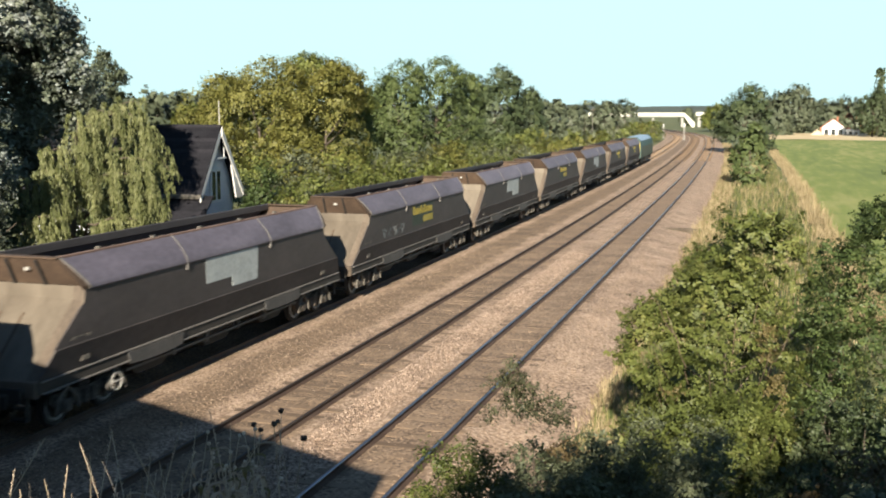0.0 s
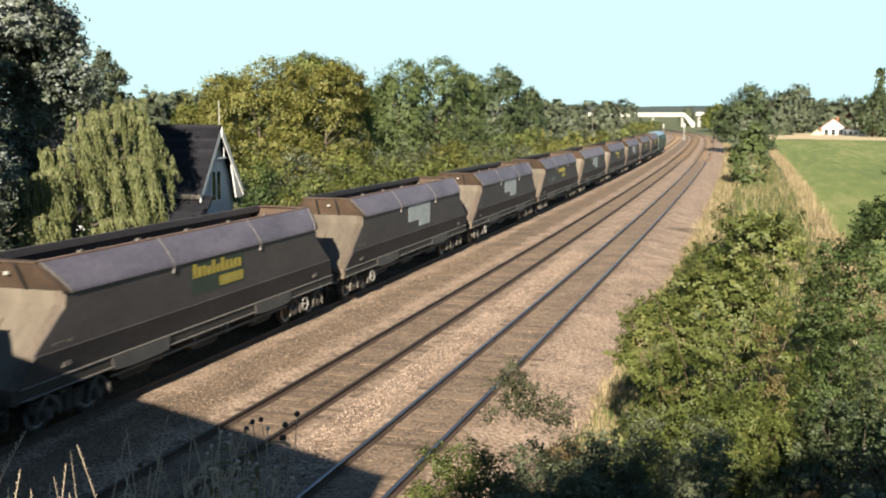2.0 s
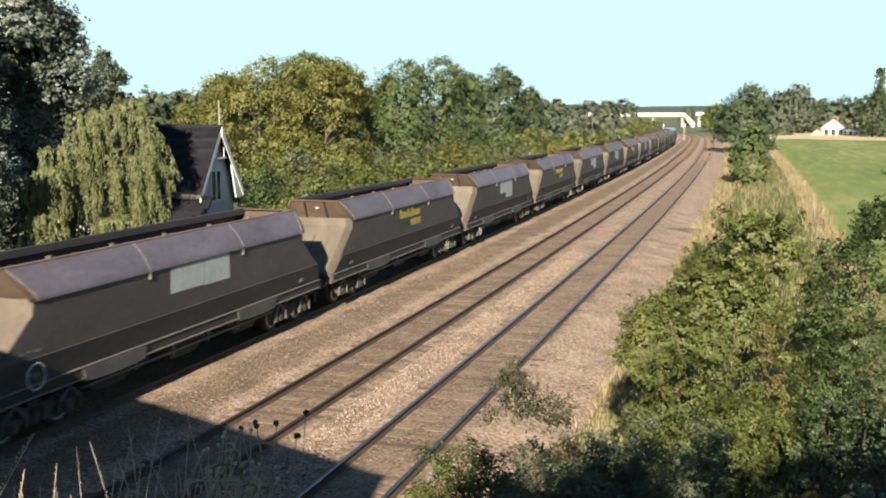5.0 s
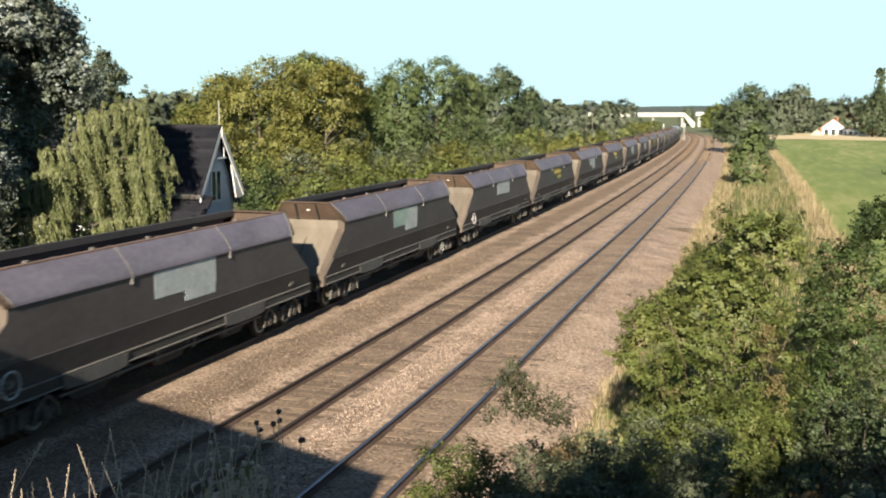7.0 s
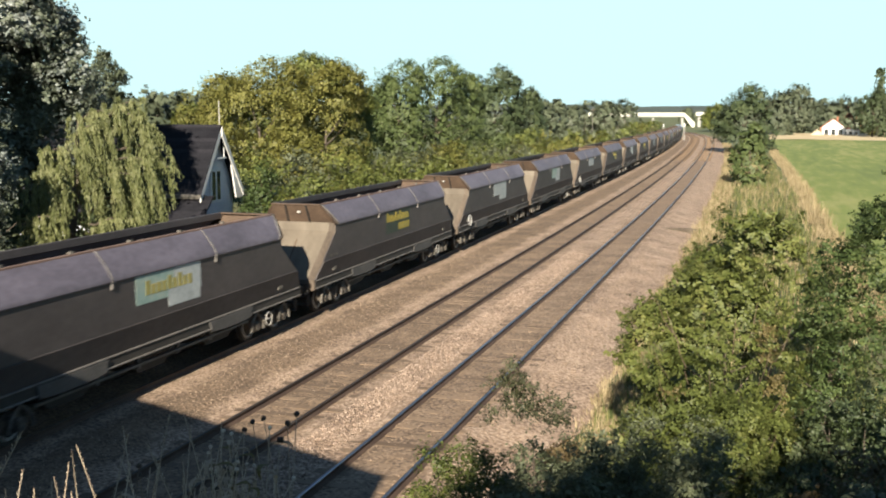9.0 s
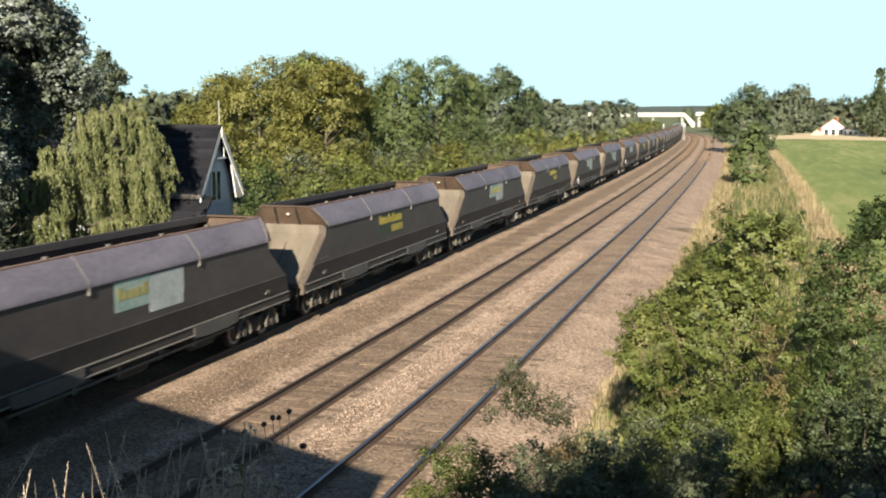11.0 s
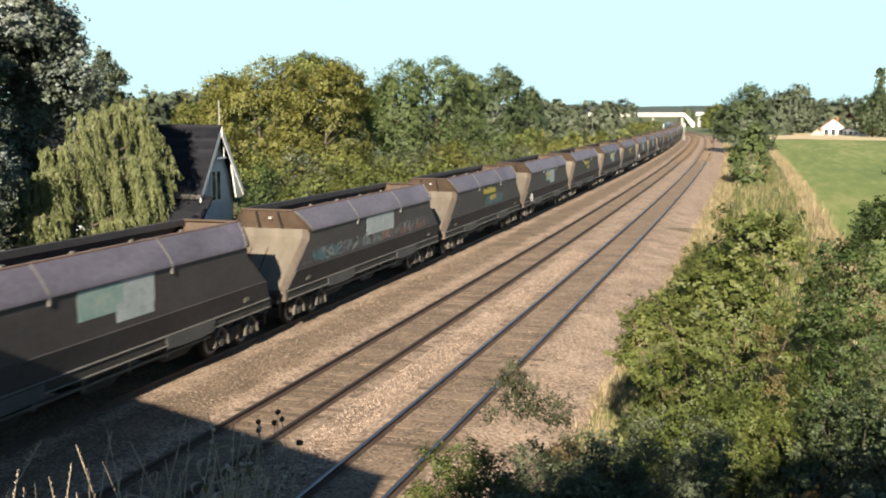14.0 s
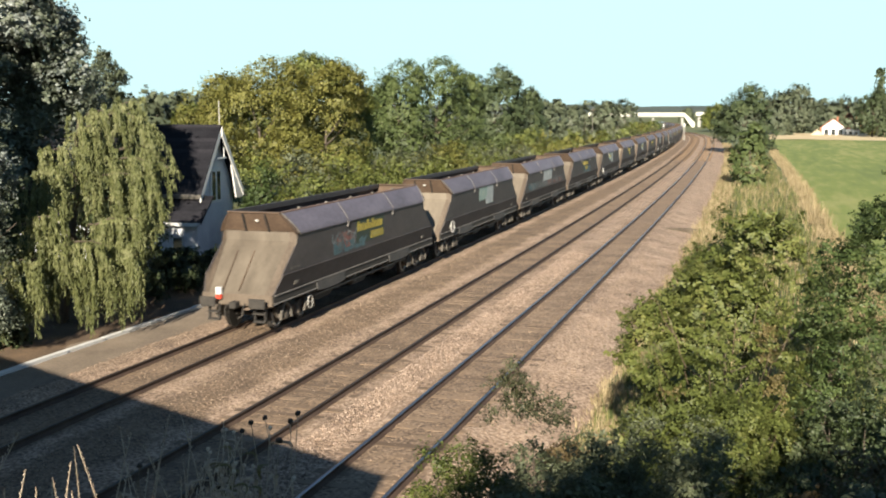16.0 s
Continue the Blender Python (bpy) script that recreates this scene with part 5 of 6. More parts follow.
def build_grass():
    rng = np.random.default_rng(21)

    def band(name, n, x0, x1, y0, y1, power, mat, high, blades, label, follow=1.0):
        y = y0 + (y1 - y0) * rng.random(n) ** power
        x = rng.uniform(x0, x1, n) + bend(y) * follow + rng.normal(0, 0.15, n)
        tufts(name, np.stack([x, y], -1), mat, rng, high, blades, label)

    band("dry_grass", 700, -3.9, -3.1, 26, 60, 1.3, "straw", 0.28, 6, "short straw-coloured dry grass along the line")
    band("dry_grass", 2000, -3.6, -2.2, 55, 270, 1.5, "straw", 0.7, 6, "tall straw-coloured dry grass along the line")
    band("dry_grass", 2000, 3.0, 4.3, 36, 260, 1.5, "straw", 0.7, 6, "tall straw-coloured dry grass at the edge of the field", 0.8)
    band("dry_grass", 600, -2.0, 3.0, 30, 150, 1.3, "straw", 0.8, 6, "pale seeding grass among the rough growth")
    band("rough_grass", 3000, -3.4, 3.2, 24, 200, 1.6, "green_blade", 0.65, 7, "rough grey-green grass on the bank")
    band("rough_grass", 800, -24, -21.2, 16, 66, 1.0, "green_blade", 0.25, 6, "sparse weeds under the trees")
    band("rough_grass", 1500, -3.5, 3.5, 12, 25, 1.0, "green_blade", 0.32, 8, "rough grass at the foot of the embankment")
    band("dry_grass", 300, -3.6, -2.7, 22, 27, 1.0, "straw", 0.35, 8, "dry grass at the foot of the embankment")
    band("dry_grass", 900, 6, 75, 326, 344, 1.0, "straw", 0.9, 5, "dry grass along the far edge of the field", 0.8)
    n = 1500
    q = rng.uniform(1.5, 12.0, n)
    x = rng.uniform(-4.8, 6, n)
    y = (q - BRIDGE_N[0] * x) / BRIDGE_N[1]
    tufts("rough_grass", np.stack([x, y], -1), "green_blade", rng, 0.45, 9, "rough green grass on the shaded embankment")


def stalk(x, y, z, high, lean, seed, heads, size=0.0085, stem="twig", head="seed", leaves=0):
    """A dry stem with seed heads."""
    rng = random.Random(seed)
    root = empty("dry_weed", pose(x, y, z), "dry brown weed stalk with seed heads", "weed", group="dry weeds on the embankment")
    bm = bmesh.new()
    pts = [Vector((lean[0] * t * t, lean[1] * t * t, high * t)) for t in (0, 0.25, 0.5, 0.75, 1)]
    tube(bm, pts, [0.0029, 0.0026, 0.0022, 0.0018, 0.0013] if heads != 1 else [0.0024, 0.0022, 0.0019, 0.0016, 0.0013], 5)
    tips = [pts[-1]]
    for i in range(heads - 1):
        t = 0.55 + 0.4 * i / max(1, heads)
        b = Vector((lean[0] * t * t, lean[1] * t * t, high * t))
        a = i * 2.4 + rng.uniform(0, 1)
        e = b + Vector((math.cos(a) * 0.09, math.sin(a) * 0.09, 0.1 + 0.05 * rng.random()))
        tube(bm, [b, b.lerp(e, 0.5) + Vector((0, 0, -0.012)), e], [0.0018, 0.0015, 0.0012], 4)
        tips.append(e)
    part("stem", bm, stem if heads else "dry_stalk", root)
    if heads:
        for e in tips[:heads]:
            bm = bmesh.new()
            bmesh.ops.create_icosphere(bm, subdivisions=2, radius=size)
            for v in bm.verts:
                v.co *= rng.uniform(0.8, 1.25)
                v.co += e
            part("seed_head", bm, head, root)
        # withered leaves curling down from the upper stem
        for i in range(leaves):
            bm = bmesh.new()
            t = 0.62 + 0.36 * (i + rng.random()) / leaves
            base = Vector((lean[0] * t * t, lean[1] * t * t, high * t))
            a = i * 2.4 + rng.uniform(-0.5, 0.5)
            out, side = Vector((math.cos(a), math.sin(a), 0)), Vector((-math.sin(a), math.cos(a), 0))
            long, rows = rng.uniform(0.045, 0.085), []
            for k in range(6):
                u = k / 5
                mid = base + out * (long * 0.75 * math.sin(u * 2.3)) + Vector((0, 0, long * (0.5 * u - 1.1 * u * u)))
                w = 0.0085 * math.sin(math.pi * (0.08 + 0.88 * u))
                rows.append([bm.verts.new(mid - side * w + Vector((0, 0, w * 0.7))), bm.verts.new(mid), bm.verts.new(mid + side * w + Vector((0, 0, w * 0.7)))])
            for p, q in zip(rows, rows[1:]):
                bm.faces.new((p[0], p[1], q[1], q[0]))
                bm.faces.new((p[1], p[2], q[2], q[1]))
            part("withered_leaf", bm, "dry_stalk" if rng.random() < 0.7 else "leaf_rust", root)
    else:
        bm = bmesh.new()
        for i in range(24):
            t = 0.76 + 0.24 * i / 24
            p = Vector((lean[0] * t * t, lean[1] * t * t, high * t))
            a = i * 2.4
            d = Vector((math.cos(a) * 0.003, math.sin(a) * 0.003, 0.009))
            vs = [bm.verts.new(p), bm.verts.new(p + d * 0.7 + Vector((0.002, 0, 0))), bm.verts.new(p + d * 1.1), bm.verts.new(p + d * 0.7 - Vector((0.002, 0, 0)))]
            bm.faces.new(vs)
        tagged(part("seed_spike", bm, "dry_stalk", root), kind="stuff")
    return root


def build_weeds():
    rng = random.Random(77)
    out = []

    def one(b, down, heads, droop, **kw):
        d = rng.uniform(2.6, 3.4)
        x, y = ahead(b, d)
        z = float(land(x, y))
        top = EYE[2] - d * math.tan(radians(down))
        lean = rng.uniform(-droop, droop), rng.uniform(-droop, droop)
        out.append(stalk(x - lean[0], y - lean[1], z, max(0.5, top - z), lean, len(out), heads, **kw))

    # leaning stems with one dark head each
    for b, down in ((-27.9, 16.9), (-27.0, 16.7), (-26.4, 16.8), (-25.7, 16.3), (-25.65, 17.8), (-28.2, 17.2)):
        one(b, down, 1, 0.16, stem="dry_stalk")
    # a clump of branching dry stems with pale fluffy heads
    for _ in range(14):
        one(rng.uniform(-30.6, -27.6), rng.uniform(17.0, 19.6), rng.choice((3, 4, 5)), 0.16, size=0.0056, stem="dry_stalk", head="dry_stalk", leaves=9)
    # thin pale grasses, some bent over
    for _ in range(36):
        one(rng.uniform(-40.9, -28.0), rng.uniform(16.0, 20.2), 0, rng.choice((0.08, 0.2, 0.4)))
    for _ in range(6):
        one(rng.uniform(-40.6, -27.5), rng.uniform(18.5, 20.5), 3, 0.2, size=0.007, leaves=5)
    return out
# ---------------- planting ----------------
def plant():
    # big dark tree behind the willow, its top paler as if sunlit, and its pale-leaved side
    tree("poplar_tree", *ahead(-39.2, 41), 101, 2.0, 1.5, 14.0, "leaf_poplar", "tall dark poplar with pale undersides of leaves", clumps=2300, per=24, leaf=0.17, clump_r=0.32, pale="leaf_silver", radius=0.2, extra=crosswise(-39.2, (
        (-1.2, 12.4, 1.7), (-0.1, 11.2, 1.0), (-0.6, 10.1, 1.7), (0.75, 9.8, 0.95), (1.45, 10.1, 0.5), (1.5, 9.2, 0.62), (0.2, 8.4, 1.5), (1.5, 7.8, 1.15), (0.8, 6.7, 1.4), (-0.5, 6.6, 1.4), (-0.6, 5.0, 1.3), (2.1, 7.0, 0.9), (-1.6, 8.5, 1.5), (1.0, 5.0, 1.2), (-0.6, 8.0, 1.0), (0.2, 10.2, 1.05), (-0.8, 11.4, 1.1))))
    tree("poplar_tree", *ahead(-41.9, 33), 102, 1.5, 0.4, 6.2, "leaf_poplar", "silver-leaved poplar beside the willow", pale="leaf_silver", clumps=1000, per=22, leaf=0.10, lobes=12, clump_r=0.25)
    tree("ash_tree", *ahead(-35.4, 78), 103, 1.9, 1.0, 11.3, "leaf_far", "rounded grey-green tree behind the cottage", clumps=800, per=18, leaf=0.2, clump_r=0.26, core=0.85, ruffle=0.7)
    # yellowing trees behind the cottage
    for i, (b, d, w, top, mat) in enumerate(((-27.2, 78, 5.0, 11.2, "leaf_yellow"), (-25.0, 82, 4.6, 11.6, "leaf_olive"), (-23.6, 76, 3.8, 10.8, "leaf_yellow"), (-29.5, 84, 3.9, 9.9, "leaf_yellow"), (-22.4, 84, 2.7, 9.2, "leaf_olive"), (-31.0, 92, 2.2, 7.6, "leaf_olive"))):
        tree("maple_tree", *ahead(b, d), 110 + i, w, 0.4, top, mat, "broad tree with yellowing olive leaves", clumps=2300, per=20, leaf=0.19, lobes=18, group="yellowing trees beside the railway", clump_r=0.36, bough=1.25, core=0.84, ruffle=0.75)
    for i, (b, d, w, top) in enumerate(((-19.6, 118, 4.4, 13.2), (-17.6, 124, 4.8, 13.6), (-16.2, 130, 3.6, 12.2), (-20.4, 122, 2.2, 11.4))):
        tree("oak_tree", *ahead(b, d), 120 + i, w, 1.0, top, "leaf_oak", "dark green oak above the line-side bushes", clumps=1500, per=16, leaf=0.27, lobes=18, group="oaks beside the railway", clump_r=0.36, core=0.86, bough=1.1, ruffle=0.5)
    for i, (b, d, w, top) in enumerate(((-14.3, 168, 6.1, 14.4), (-12.6, 172, 3.6, 11.0), (-15.2, 170, 2.6, 11.0))):
        tree("oak_tree", *ahead(b, d), 130 + i, w, 0.5, top, "leaf_dark", "dark rounded oak standing over the bushes", clumps=1800, per=18, leaf=0.36, lobes=14, group="oaks beside the railway", clump_r=0.4, core=0.95, bough=0.95, ruffle=0.3)
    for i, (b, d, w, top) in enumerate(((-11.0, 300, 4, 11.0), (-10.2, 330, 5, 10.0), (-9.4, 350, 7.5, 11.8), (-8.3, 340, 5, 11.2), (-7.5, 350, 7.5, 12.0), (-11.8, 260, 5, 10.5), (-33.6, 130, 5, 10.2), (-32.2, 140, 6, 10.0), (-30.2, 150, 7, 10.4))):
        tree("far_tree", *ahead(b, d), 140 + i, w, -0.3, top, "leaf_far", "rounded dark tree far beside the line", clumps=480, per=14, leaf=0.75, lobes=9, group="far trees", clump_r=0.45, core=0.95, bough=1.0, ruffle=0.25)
    tree("conifer_bush", *ahead(-27.2, 52), 160, 1.2, -0.2, 4.5, "leaf_blackthorn", "dark blue-green conifer bush beside the cottage", "bush", clumps=420, per=18, leaf=0.12, lobes=8, clump_r=0.18, radius=0.06)
    tree("golden_bush", *ahead(-26.0, 50), 161, 0.9, -0.2, 3.1, "leaf_yellow", "bright yellow-green bush beside the cottage", "bush", clumps=300, per=18, leaf=0.11, lobes=7, clump_r=0.16, radius=0.05)
    # shaded bushes behind the willow and below the cottage
    # the tall fifth one is added behind the willow to shade the lean-to wall
    for i, (b, d, w, top) in enumerate(((-40.5, 40, 1.8, 4.6), (-38.3, 41, 1.9, 5.4), (-36.2, 42, 1.7, 4.6), (-34.2, 42, 1.5, 3.2), (-34.3, 40, 1.5, 6.3), (-40.8, 34.5, 1.0, 2.4), (-31.8, 43, 1.1, 1.5), (-29.6, 44, 1.0, 1.2))):
        tree("laurel_bush", *ahead(b, d), 170 + i, w, -0.3, top, "leaf_dark", "dark evergreen laurel bush in the cottage garden", "bush", clumps=420, per=18, leaf=0.16, lobes=9, clump_r=0.2, radius=0.06, core=0.85, group="laurels in the cottage garden")
    # line-side bushes left of the train
    rng = random.Random(9)
    y = 46.0
    i = 0
    while y < 330:
        w = rng.uniform(1.9, 3.0) * (1 + y / 400)
        for row in range(2 if y < 130 else 1):
            x = -22.5 - row * 4.2 - rng.uniform(0, 1.6) + float(bend(y))
            mat = rng.choice(("leaf_olive", "leaf_olive", "leaf_grey", "leaf_oak", "leaf_yellow"))
            top = 2.6 + rng.uniform(0, 1.3) + row * 1.1 + min(1.6, max(0.0, (y - 80) / 60))
            tree("bush", x, y + rng.uniform(-1, 1), 200 + i, w, -0.5, top, mat, "leafy olive-green bush beside the railway", "bush", clumps=int(200 if y < 120 else 90), per=16, leaf=0.18 if y < 120 else 0.32, lobes=8, group="line-side bushes", clump_r=0.3, radius=0.06, core=0.8, ruffle=0.9 if y < 120 else 0.6)
            i += 1
        y += w * 1.45
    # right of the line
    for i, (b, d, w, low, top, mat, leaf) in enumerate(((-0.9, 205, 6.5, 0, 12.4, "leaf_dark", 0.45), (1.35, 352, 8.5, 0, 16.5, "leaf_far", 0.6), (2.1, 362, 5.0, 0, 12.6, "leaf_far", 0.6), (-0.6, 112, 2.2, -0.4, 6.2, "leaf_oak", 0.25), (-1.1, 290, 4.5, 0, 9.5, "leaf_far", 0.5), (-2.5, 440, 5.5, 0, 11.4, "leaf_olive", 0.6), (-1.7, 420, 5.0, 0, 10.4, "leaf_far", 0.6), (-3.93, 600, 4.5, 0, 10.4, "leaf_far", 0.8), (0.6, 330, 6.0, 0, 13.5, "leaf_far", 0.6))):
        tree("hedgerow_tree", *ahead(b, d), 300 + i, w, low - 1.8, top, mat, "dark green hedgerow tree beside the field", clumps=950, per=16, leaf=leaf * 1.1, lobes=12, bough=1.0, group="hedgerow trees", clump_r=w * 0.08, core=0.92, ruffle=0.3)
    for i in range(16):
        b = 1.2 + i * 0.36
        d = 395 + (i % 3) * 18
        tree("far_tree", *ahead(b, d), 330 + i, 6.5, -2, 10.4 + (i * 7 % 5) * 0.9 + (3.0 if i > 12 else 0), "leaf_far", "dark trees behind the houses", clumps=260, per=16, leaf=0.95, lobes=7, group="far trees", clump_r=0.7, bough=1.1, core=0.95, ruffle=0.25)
    tree("hedgerow_tree", *ahead(5.35, 318), 349, 5.5, -2, 14.4, "leaf_dark", "dark green hedgerow tree beside the field", clumps=600, per=16, leaf=0.55, lobes=12, bough=1.0, group="hedgerow trees", clump_r=0.5, core=0.92, ruffle=0.5)
    tree("golden_bush", *ahead(5.25, 332), 351, 2.3, -0.4, 5.2, "leaf_yellow", "bright yellow-green bush beside the far house", "bush", clumps=200, per=14, leaf=0.45, lobes=7, clump_r=0.3, core=0.9)
    tree("poplar_tree", *ahead(5.6, 330), 350, 2.2, 1, 20.0, "leaf_dark", "tall narrow dark green poplar", clumps=260, per=14, leaf=0.6, clump_r=0.4, extra=[(0, 0, 9, 1.1, 1.1, 7), (0.5, 0, 15, 0.8, 0.8, 5), (-0.5, 0, 17, 0.6, 0.6, 3.5)])
    # the big hawthorn and its neighbours on the bank
    big = tree("hawthorn_bush", -0.85, 19.4, 401, 1.86, -0.4, 5.4, "leaf_hawthorn", "large hawthorn bush with small sunlit yellow-green leaves", "bush", clumps=3500, per=26, leaf=0.072, lobes=13, clump_r=0.14, radius=0.05, squat=0.75, flat=0.8, core=0.72, bough=1.35, ruffle=0.55, sprig=0.75)
    rng = np.random.default_rng(55)
    p, nn = crown_points([(0.75, -1.3, 3.4, 0.16, 0.12, 0.45), (0.95, -1.2, 2.7, 0.2, 0.12, 0.25), (0.1, -1.75, 2.2, 0.4, 0.12, 0.15), (1.2, -1.2, 2.3, 0.25, 0.1, 0.12), (-0.6, -1.7, 2.6, 0.3, 0.1, 0.12)], 70, 18, 0.09, rng, sprig=0.6)
    v, f = leaf_quads(p, nn, rng, 0.05, 0.03)
    cloud_part("dry_foliage", v, f, "leaf_rust", big, "rust-brown dead leaves")
    twigs = bmesh.new()
    for i in range(26):
        a, z0 = i * 2.4, 0.8 + 0.11 * i
        base = Vector((0.9 * math.cos(a), 0.5 * math.sin(a) - 1.0, z0))
        tube(twigs, [base, base + Vector((0.12 * math.cos(a), -0.35, 0.3)), base + Vector((0.25 * math.cos(a), -0.55 - 0.02 * i % 0.2, 0.75))], [0.012, 0.009, 0.004], 4)
    tagged(part("bare_twig", twigs, "twig", big, "grey-brown bare twigs"), kind="stuff")
    tree("hawthorn_bush", -0.85, 16.9, 402, 1.25, -0.2, 2.4, "leaf_hawthorn", "low hawthorn bush in front of a larger one", "bush", clumps=1700, per=28, leaf=0.062, lobes=12, clump_r=0.14, squat=0.6, radius=0.04, flat=0.8, core=0.8, ruffle=0.6, sprig=0.75)
    tree("hawthorn_bush", -2.0, 18.7, 405, 0.8, -0.3, 1.9, "leaf_hawthorn", "low sunlit skirt of a hawthorn bush", "bush", clumps=600, per=24, leaf=0.066, lobes=8, clump_r=0.13, radius=0.03, flat=0.8, core=0.8, ruffle=0.55, sprig=0.75)
    tree("blackthorn_bush", 2.75, 20.8, 403, 2.2, -0.2, 6.7, "leaf_blackthorn", "dense dark green blackthorn bush", "bush", clumps=2800, per=26, leaf=0.07, lobes=12, clump_r=0.18, radius=0.06, flat=0.7, bough=1.35, core=0.75, ruffle=0.7, sprig=0.6)
    tree("blackthorn_bush", 3.3, 17.0, 404, 1.3, -0.2, 3.6, "leaf_blackthorn", "smaller dark green blackthorn bush", "bush", clumps=1200, per=24, leaf=0.075, lobes=12, clump_r=0.14, radius=0.05)
    # dark-leaved ones right of the hawthorn, y 16 to 22, stand in for shade
    for i, (x, y, w, top, mat) in enumerate(((-3.3, 14.2, 0.75, 2.2, "leaf_bramble"), (-2.5, 14.6, 0.8, 2.4, "leaf_bramble"), (-1.9, 13.8, 0.8, 2.6, "leaf_bramble"), (-1.4, 15.4, 0.8, 1.9, "leaf_hawthorn"), (-1.2, 14.2, 0.9, 2.4, "leaf_bramble"), (-3.6, 12.4, 0.7, 2.5, "leaf_bramble"), (-1.3, 12.2, 1.0, 2.4, "leaf_bramble"), (-0.2, 12.0, 1.0, 2.5, "leaf_hawthorn"), (0.9, 12.4, 1.1, 2.7, "leaf_bramble"), (-2.2, 12.2, 0.8, 2.1, "leaf_bramble"), (1.9, 11.4, 1.1, 3.0, "leaf_brown"), (-1.6, 10.0, 0.8, 2.4, "leaf_bramble"), (-0.3, 9.6, 0.9, 2.6, "leaf_bramble"), (1.0, 9.2, 0.9, 3.1, "leaf_bramble"), (2.0, 9.0, 0.8, 3.4, "leaf_green"), (-2.1, 10.5, 0.7, 3.2, "leaf_bramble"), (-2.55, 10.3, 0.55, 3.0, "leaf_bramble"), (-4.1, 20.6, 0.45, 0.1, "leaf_brown"), (-3.6, 19.4, 0.5, 0.2, "leaf_bramble"), (-3.0, 17.6, 0.6, 0.7, "leaf_bramble"), (0.9, 13.2, 0.9, 2.9, "leaf_brown"), (0.4, 14.2, 0.8, 2.3, "leaf_dark"), (0.75, 9.5, 0.45, 3.7, "leaf_grey"), (0.95, 17.6, 0.7, 2.4, "leaf_dark"), (1.15, 21.6, 0.9, 4.4, "leaf_blackthorn"), (1.0, 19.9, 0.75, 3.3, "leaf_blackthorn"), (0.35, 16.4, 0.7, 1.6, "leaf_dark"), (1.4, 16.6, 0.9, 2.6, "leaf_dark"), (1.7, 14.6, 1.0, 2.8, "leaf_dark"), (2.6, 14.2, 1.0, 3.2, "leaf_dark"), (1.55, 10.2, 0.6, 3.7, "leaf_grey"), (0.5, 10.4, 0.8, 3.1, "leaf_bramble"), (1.0, 10.9, 0.7, 3.2, "leaf_bramble"), (-0.4, 10.6, 0.8, 3.0, "leaf_bramble"))):
        tree("bramble_bush", x, y, 410 + i, w, float(land(x, y)), top, mat, "low shaded bramble bush on the embankment", "bush", clumps=250, per=14, leaf=0.074, lobes=9, clump_r=0.1, radius=0.03)
    # sapling and elder that stand before the near line
    z = float(land(-2.47, 10.8))
    tree("elder_sapling", -2.47, 10.8, 430, 0.4, 2, 4.0, "leaf_elder", "thin elder sapling with sparse dark leaves", "sapling", clumps=150, per=18, leaf=0.038, clump_r=0.07, radius=0.018,
         extra=[(-0.24, -0.06, 4.2 - z, 0.07, 0.08, 0.10), (-0.35, -0.09, 4.02 - z, 0.13, 0.14, 0.09), (-0.13, 0.0, 3.96 - z, 0.12, 0.14, 0.10), (-0.19, -0.05, 3.81 - z, 0.18, 0.2, 0.10), (-0.46, -0.11, 3.79 - z, 0.17, 0.15, 0.07), (0.11, 0.02, 3.82 - z, 0.18, 0.2, 0.09), (0.32, 0.07, 3.76 - z, 0.13, 0.14, 0.08), (-0.07, 0.1, 3.65 - z, 0.22, 0.2, 0.10), (-0.5, -0.12, 3.58 - z, 0.11, 0.1, 0.05), (0.23, 0.05, 3.59 - z, 0.13, 0.12, 0.06)])
    for i, (x, y, w, top, mat, label) in enumerate(((-3.7, 10.7, 0.72, 3.2, "leaf_hawthorn", "elder bush with sunlit yellow-green leaf tips"), (-2.75, 10.8, 0.75, 3.3, "leaf_bramble", "shaded grey-green elder bush"), (-3.25, 10.7, 0.7, 3.35, "leaf_hawthorn", "elder bush with small grey-green leaves"), (-2.1, 11.1, 0.65, 3.45, "leaf_bramble", "shaded grey-green elder bush"), (-1.5, 11.4, 0.7, 3.65, "leaf_bramble", "shaded grey-green elder bush"), (-0.8, 11.6, 0.7, 3.6, "leaf_bramble", "shaded grey-green elder bush"))):
        tree("elder_bush", x, y, 431 + i, w, 0.3, top, mat, label, "bush", clumps=480, per=19, leaf=0.046, lobes=9, clump_r=0.1, radius=0.02, squat=0.6, flat=0.7)
    # a tree added by the far end of the bridge, outside the view, to shade the willow's side
    tree("road_tree", -23.4, 15.0, 449, 1.7, 4.0, 15.3, "leaf_green", "added unseen green tree at the end of the bridge, shading the willow", "tree", clumps=550, per=12, leaf=0.6, lobes=10, group="trees along the road", clump_r=0.3, core=0.85)
    # trees beyond the road, behind the camera, whose shade falls on the bank
    for i, (x, top, w) in enumerate(((0.5, 12.3, 1.2), (1.9, 13.4, 1.5), (3.5, 13.7, 1.8), (5.4, 14.5, 2.0), (7.9, 16.4, 2.1), (11.5, 16.8, 2.1), (15.0, 16.5, 2.1), (19.0, 17.0, 2.1))):
        y = (-9.3 - BRIDGE_N[0] * x) / BRIDGE_N[1]
        tree("road_tree", x, y, 450 + i, w, 5.0, top, "leaf_green", "green roadside tree on the embankment", "tree", clumps=210 if i < 4 else 330, per=12, leaf=0.56, lobes=10, group="trees along the road", clump_r=0.3, z=-0.6)


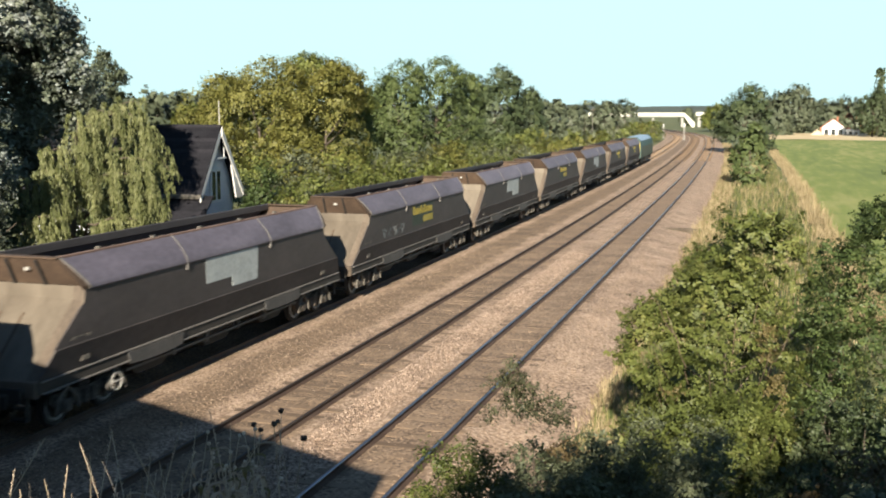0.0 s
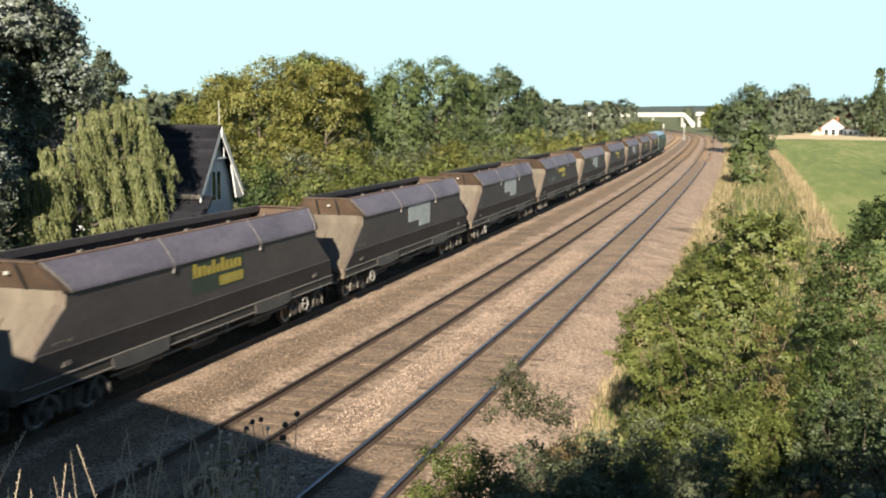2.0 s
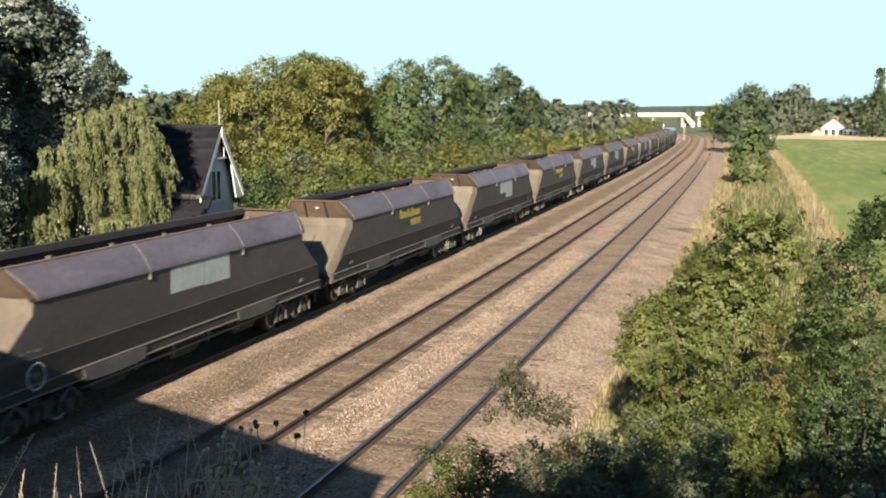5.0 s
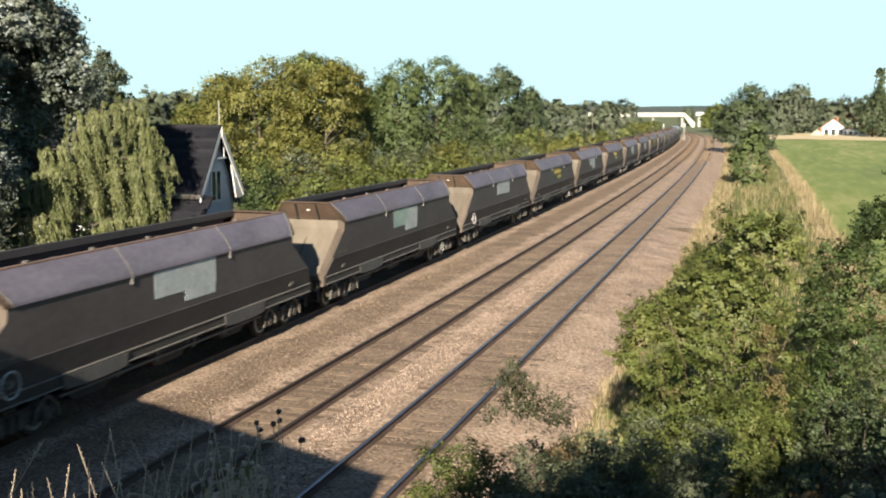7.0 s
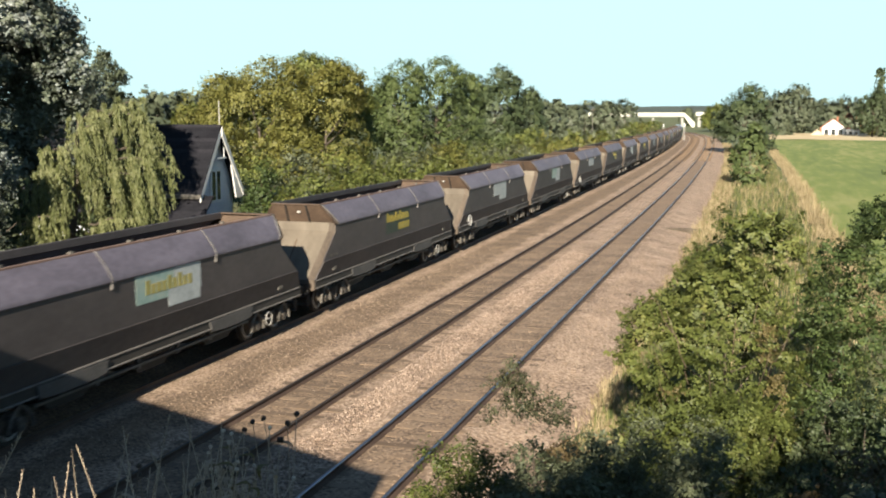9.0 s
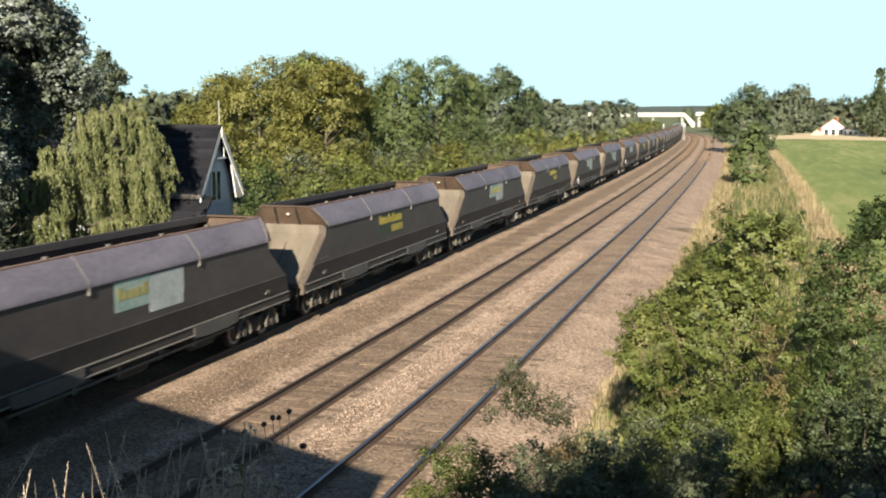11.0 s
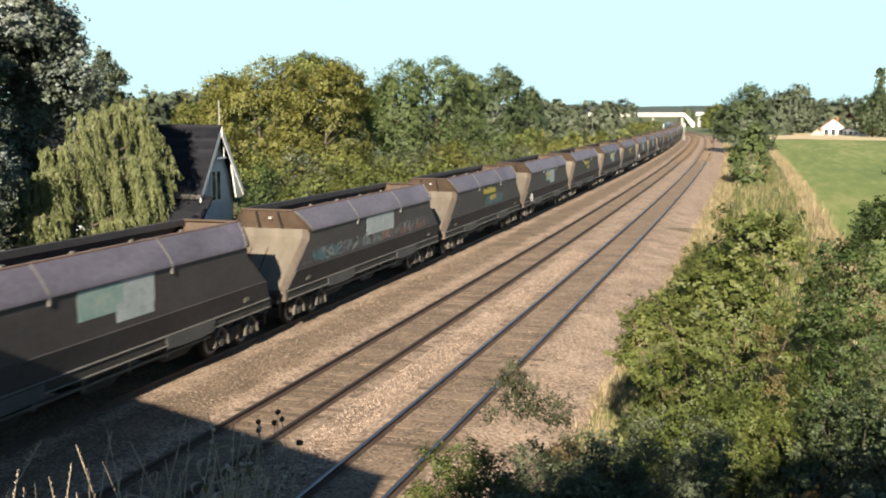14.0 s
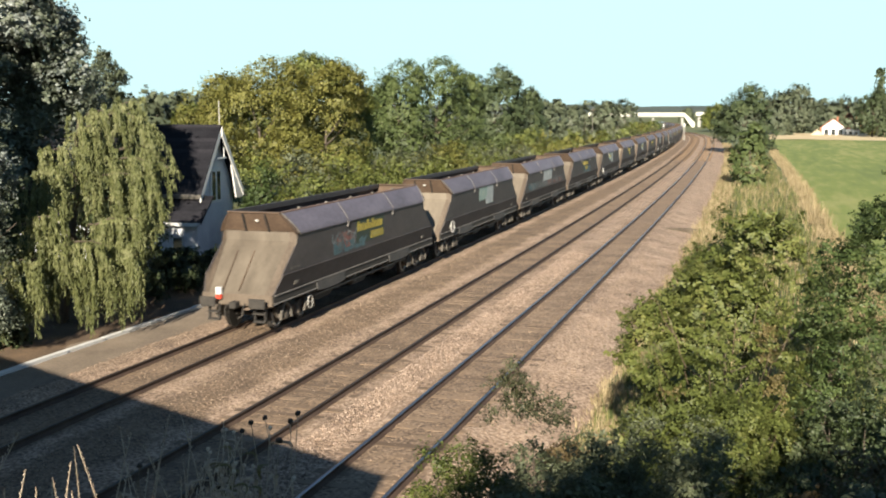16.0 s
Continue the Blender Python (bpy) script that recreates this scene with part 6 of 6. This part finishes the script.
def motions():
    for k, w in TRAIN:
        rows = []
        for i in range(33):
            t = i * 0.5
            rows.append((t, line_pose(run(t, k))))
        walk(w, rows)
    turn = math.degrees(SPEED / 0.46 / FPS)
    for k, w in TRAIN:
        for b in w.children:
            if b.name.startswith("bogie"):
                for ws in b.children:
                    if not ws.name.startswith("wheelset"):
                        continue
                    p = ws.location.copy()
                    walk(ws, [(i / FPS, pose(p.x, p.y, p.z, -turn * i, 0, 0)) for i in range(16 * FPS + 1)])
    walk(LOCO, [(i * 0.5, line_pose(run(i * 0.5, -7) + 2.2)) for i in range(33)])
    for n, (ob, (x, y, z)) in enumerate(FRONDS):
        walk(ob, [(i * 0.5, pose(x, y, z, 2.0 * math.sin(i * 0.9 + n), 4.5 * math.sin(i * 0.55 + n * 0.35) , 0)) for i in range(33)])
    for n, ob in enumerate(WEEDS):
        p = ob.location.copy()
        walk(ob, [(i * 0.5, pose(p.x, p.y, p.z, 1.2 * math.sin(i * 1.3 + n), 1.8 * math.sin(i * 0.9 + n * 1.7), 0)) for i in range(33)])


build_ground()
build_bed()
build_bridge()
build_fields()
build_hills()
build_far_bridge()
build_cottage()
far_house("white_house", 3.49, 335, 6.4, 8, 3.3, 5.7, "white_wall", "tile", "white gabled house with arched windows beyond the field", 0)
far_house("red_roofed_house", 4.65, 400, 9, 8, 6.0, 9.5, "brick", "tile", "brick house with an orange tiled roof among trees", 40)
far_house("outbuilding", 4.32, 338, 5.0, 5, 2.5, 2.9, "white_wall", "tile", "low white outbuilding beside the house", 0)
far_house("brown_roofed_house", 2.65, 425, 9, 8, 5.2, 8.2, "brick", "wagon_brown", "brick house with a dark brown roof among trees", 90)
far_house("pale_shed", 2.72, 330, 4.8, 4, 0.5, 2.5, "sand", "sand", "small sand-coloured gabled shed at the edge of the field", 0)
pole(5.35, 320, 7.5, "slim pale pole beside the far houses")
pole(5.1, 345, 7.0, "slim pale pole among the far trees")
pole(-8.96, 240, 8.6, "pale utility pole above the line-side bushes")
signal_post(-4.05, 285, 4.2, "white-backed signal on a post between the lines")
signal_post(-2.1, 335, 4.4, "white-backed signal on a post beside the line")
signal_post(-5.15, 330, 3.6, "slim white post beside the far curve")
build_small_things()
build_grass()
FRONDS = willow()
plant()
WEEDS = build_weeds()
LOCO = build_loco()
TRAIN = build_train()
build_track("track_coal_train", TRACK_A, "rail_dull", "railway line under the coal train with dull rails", 0.03)
build_track("track_middle", TRACK_B, "rail_dull", "middle railway line with brown rails", -0.001)
build_track("track_near", TRACK_C, "rail_head", "nearer railway line with shiny worn rails", 0.001)
motions()
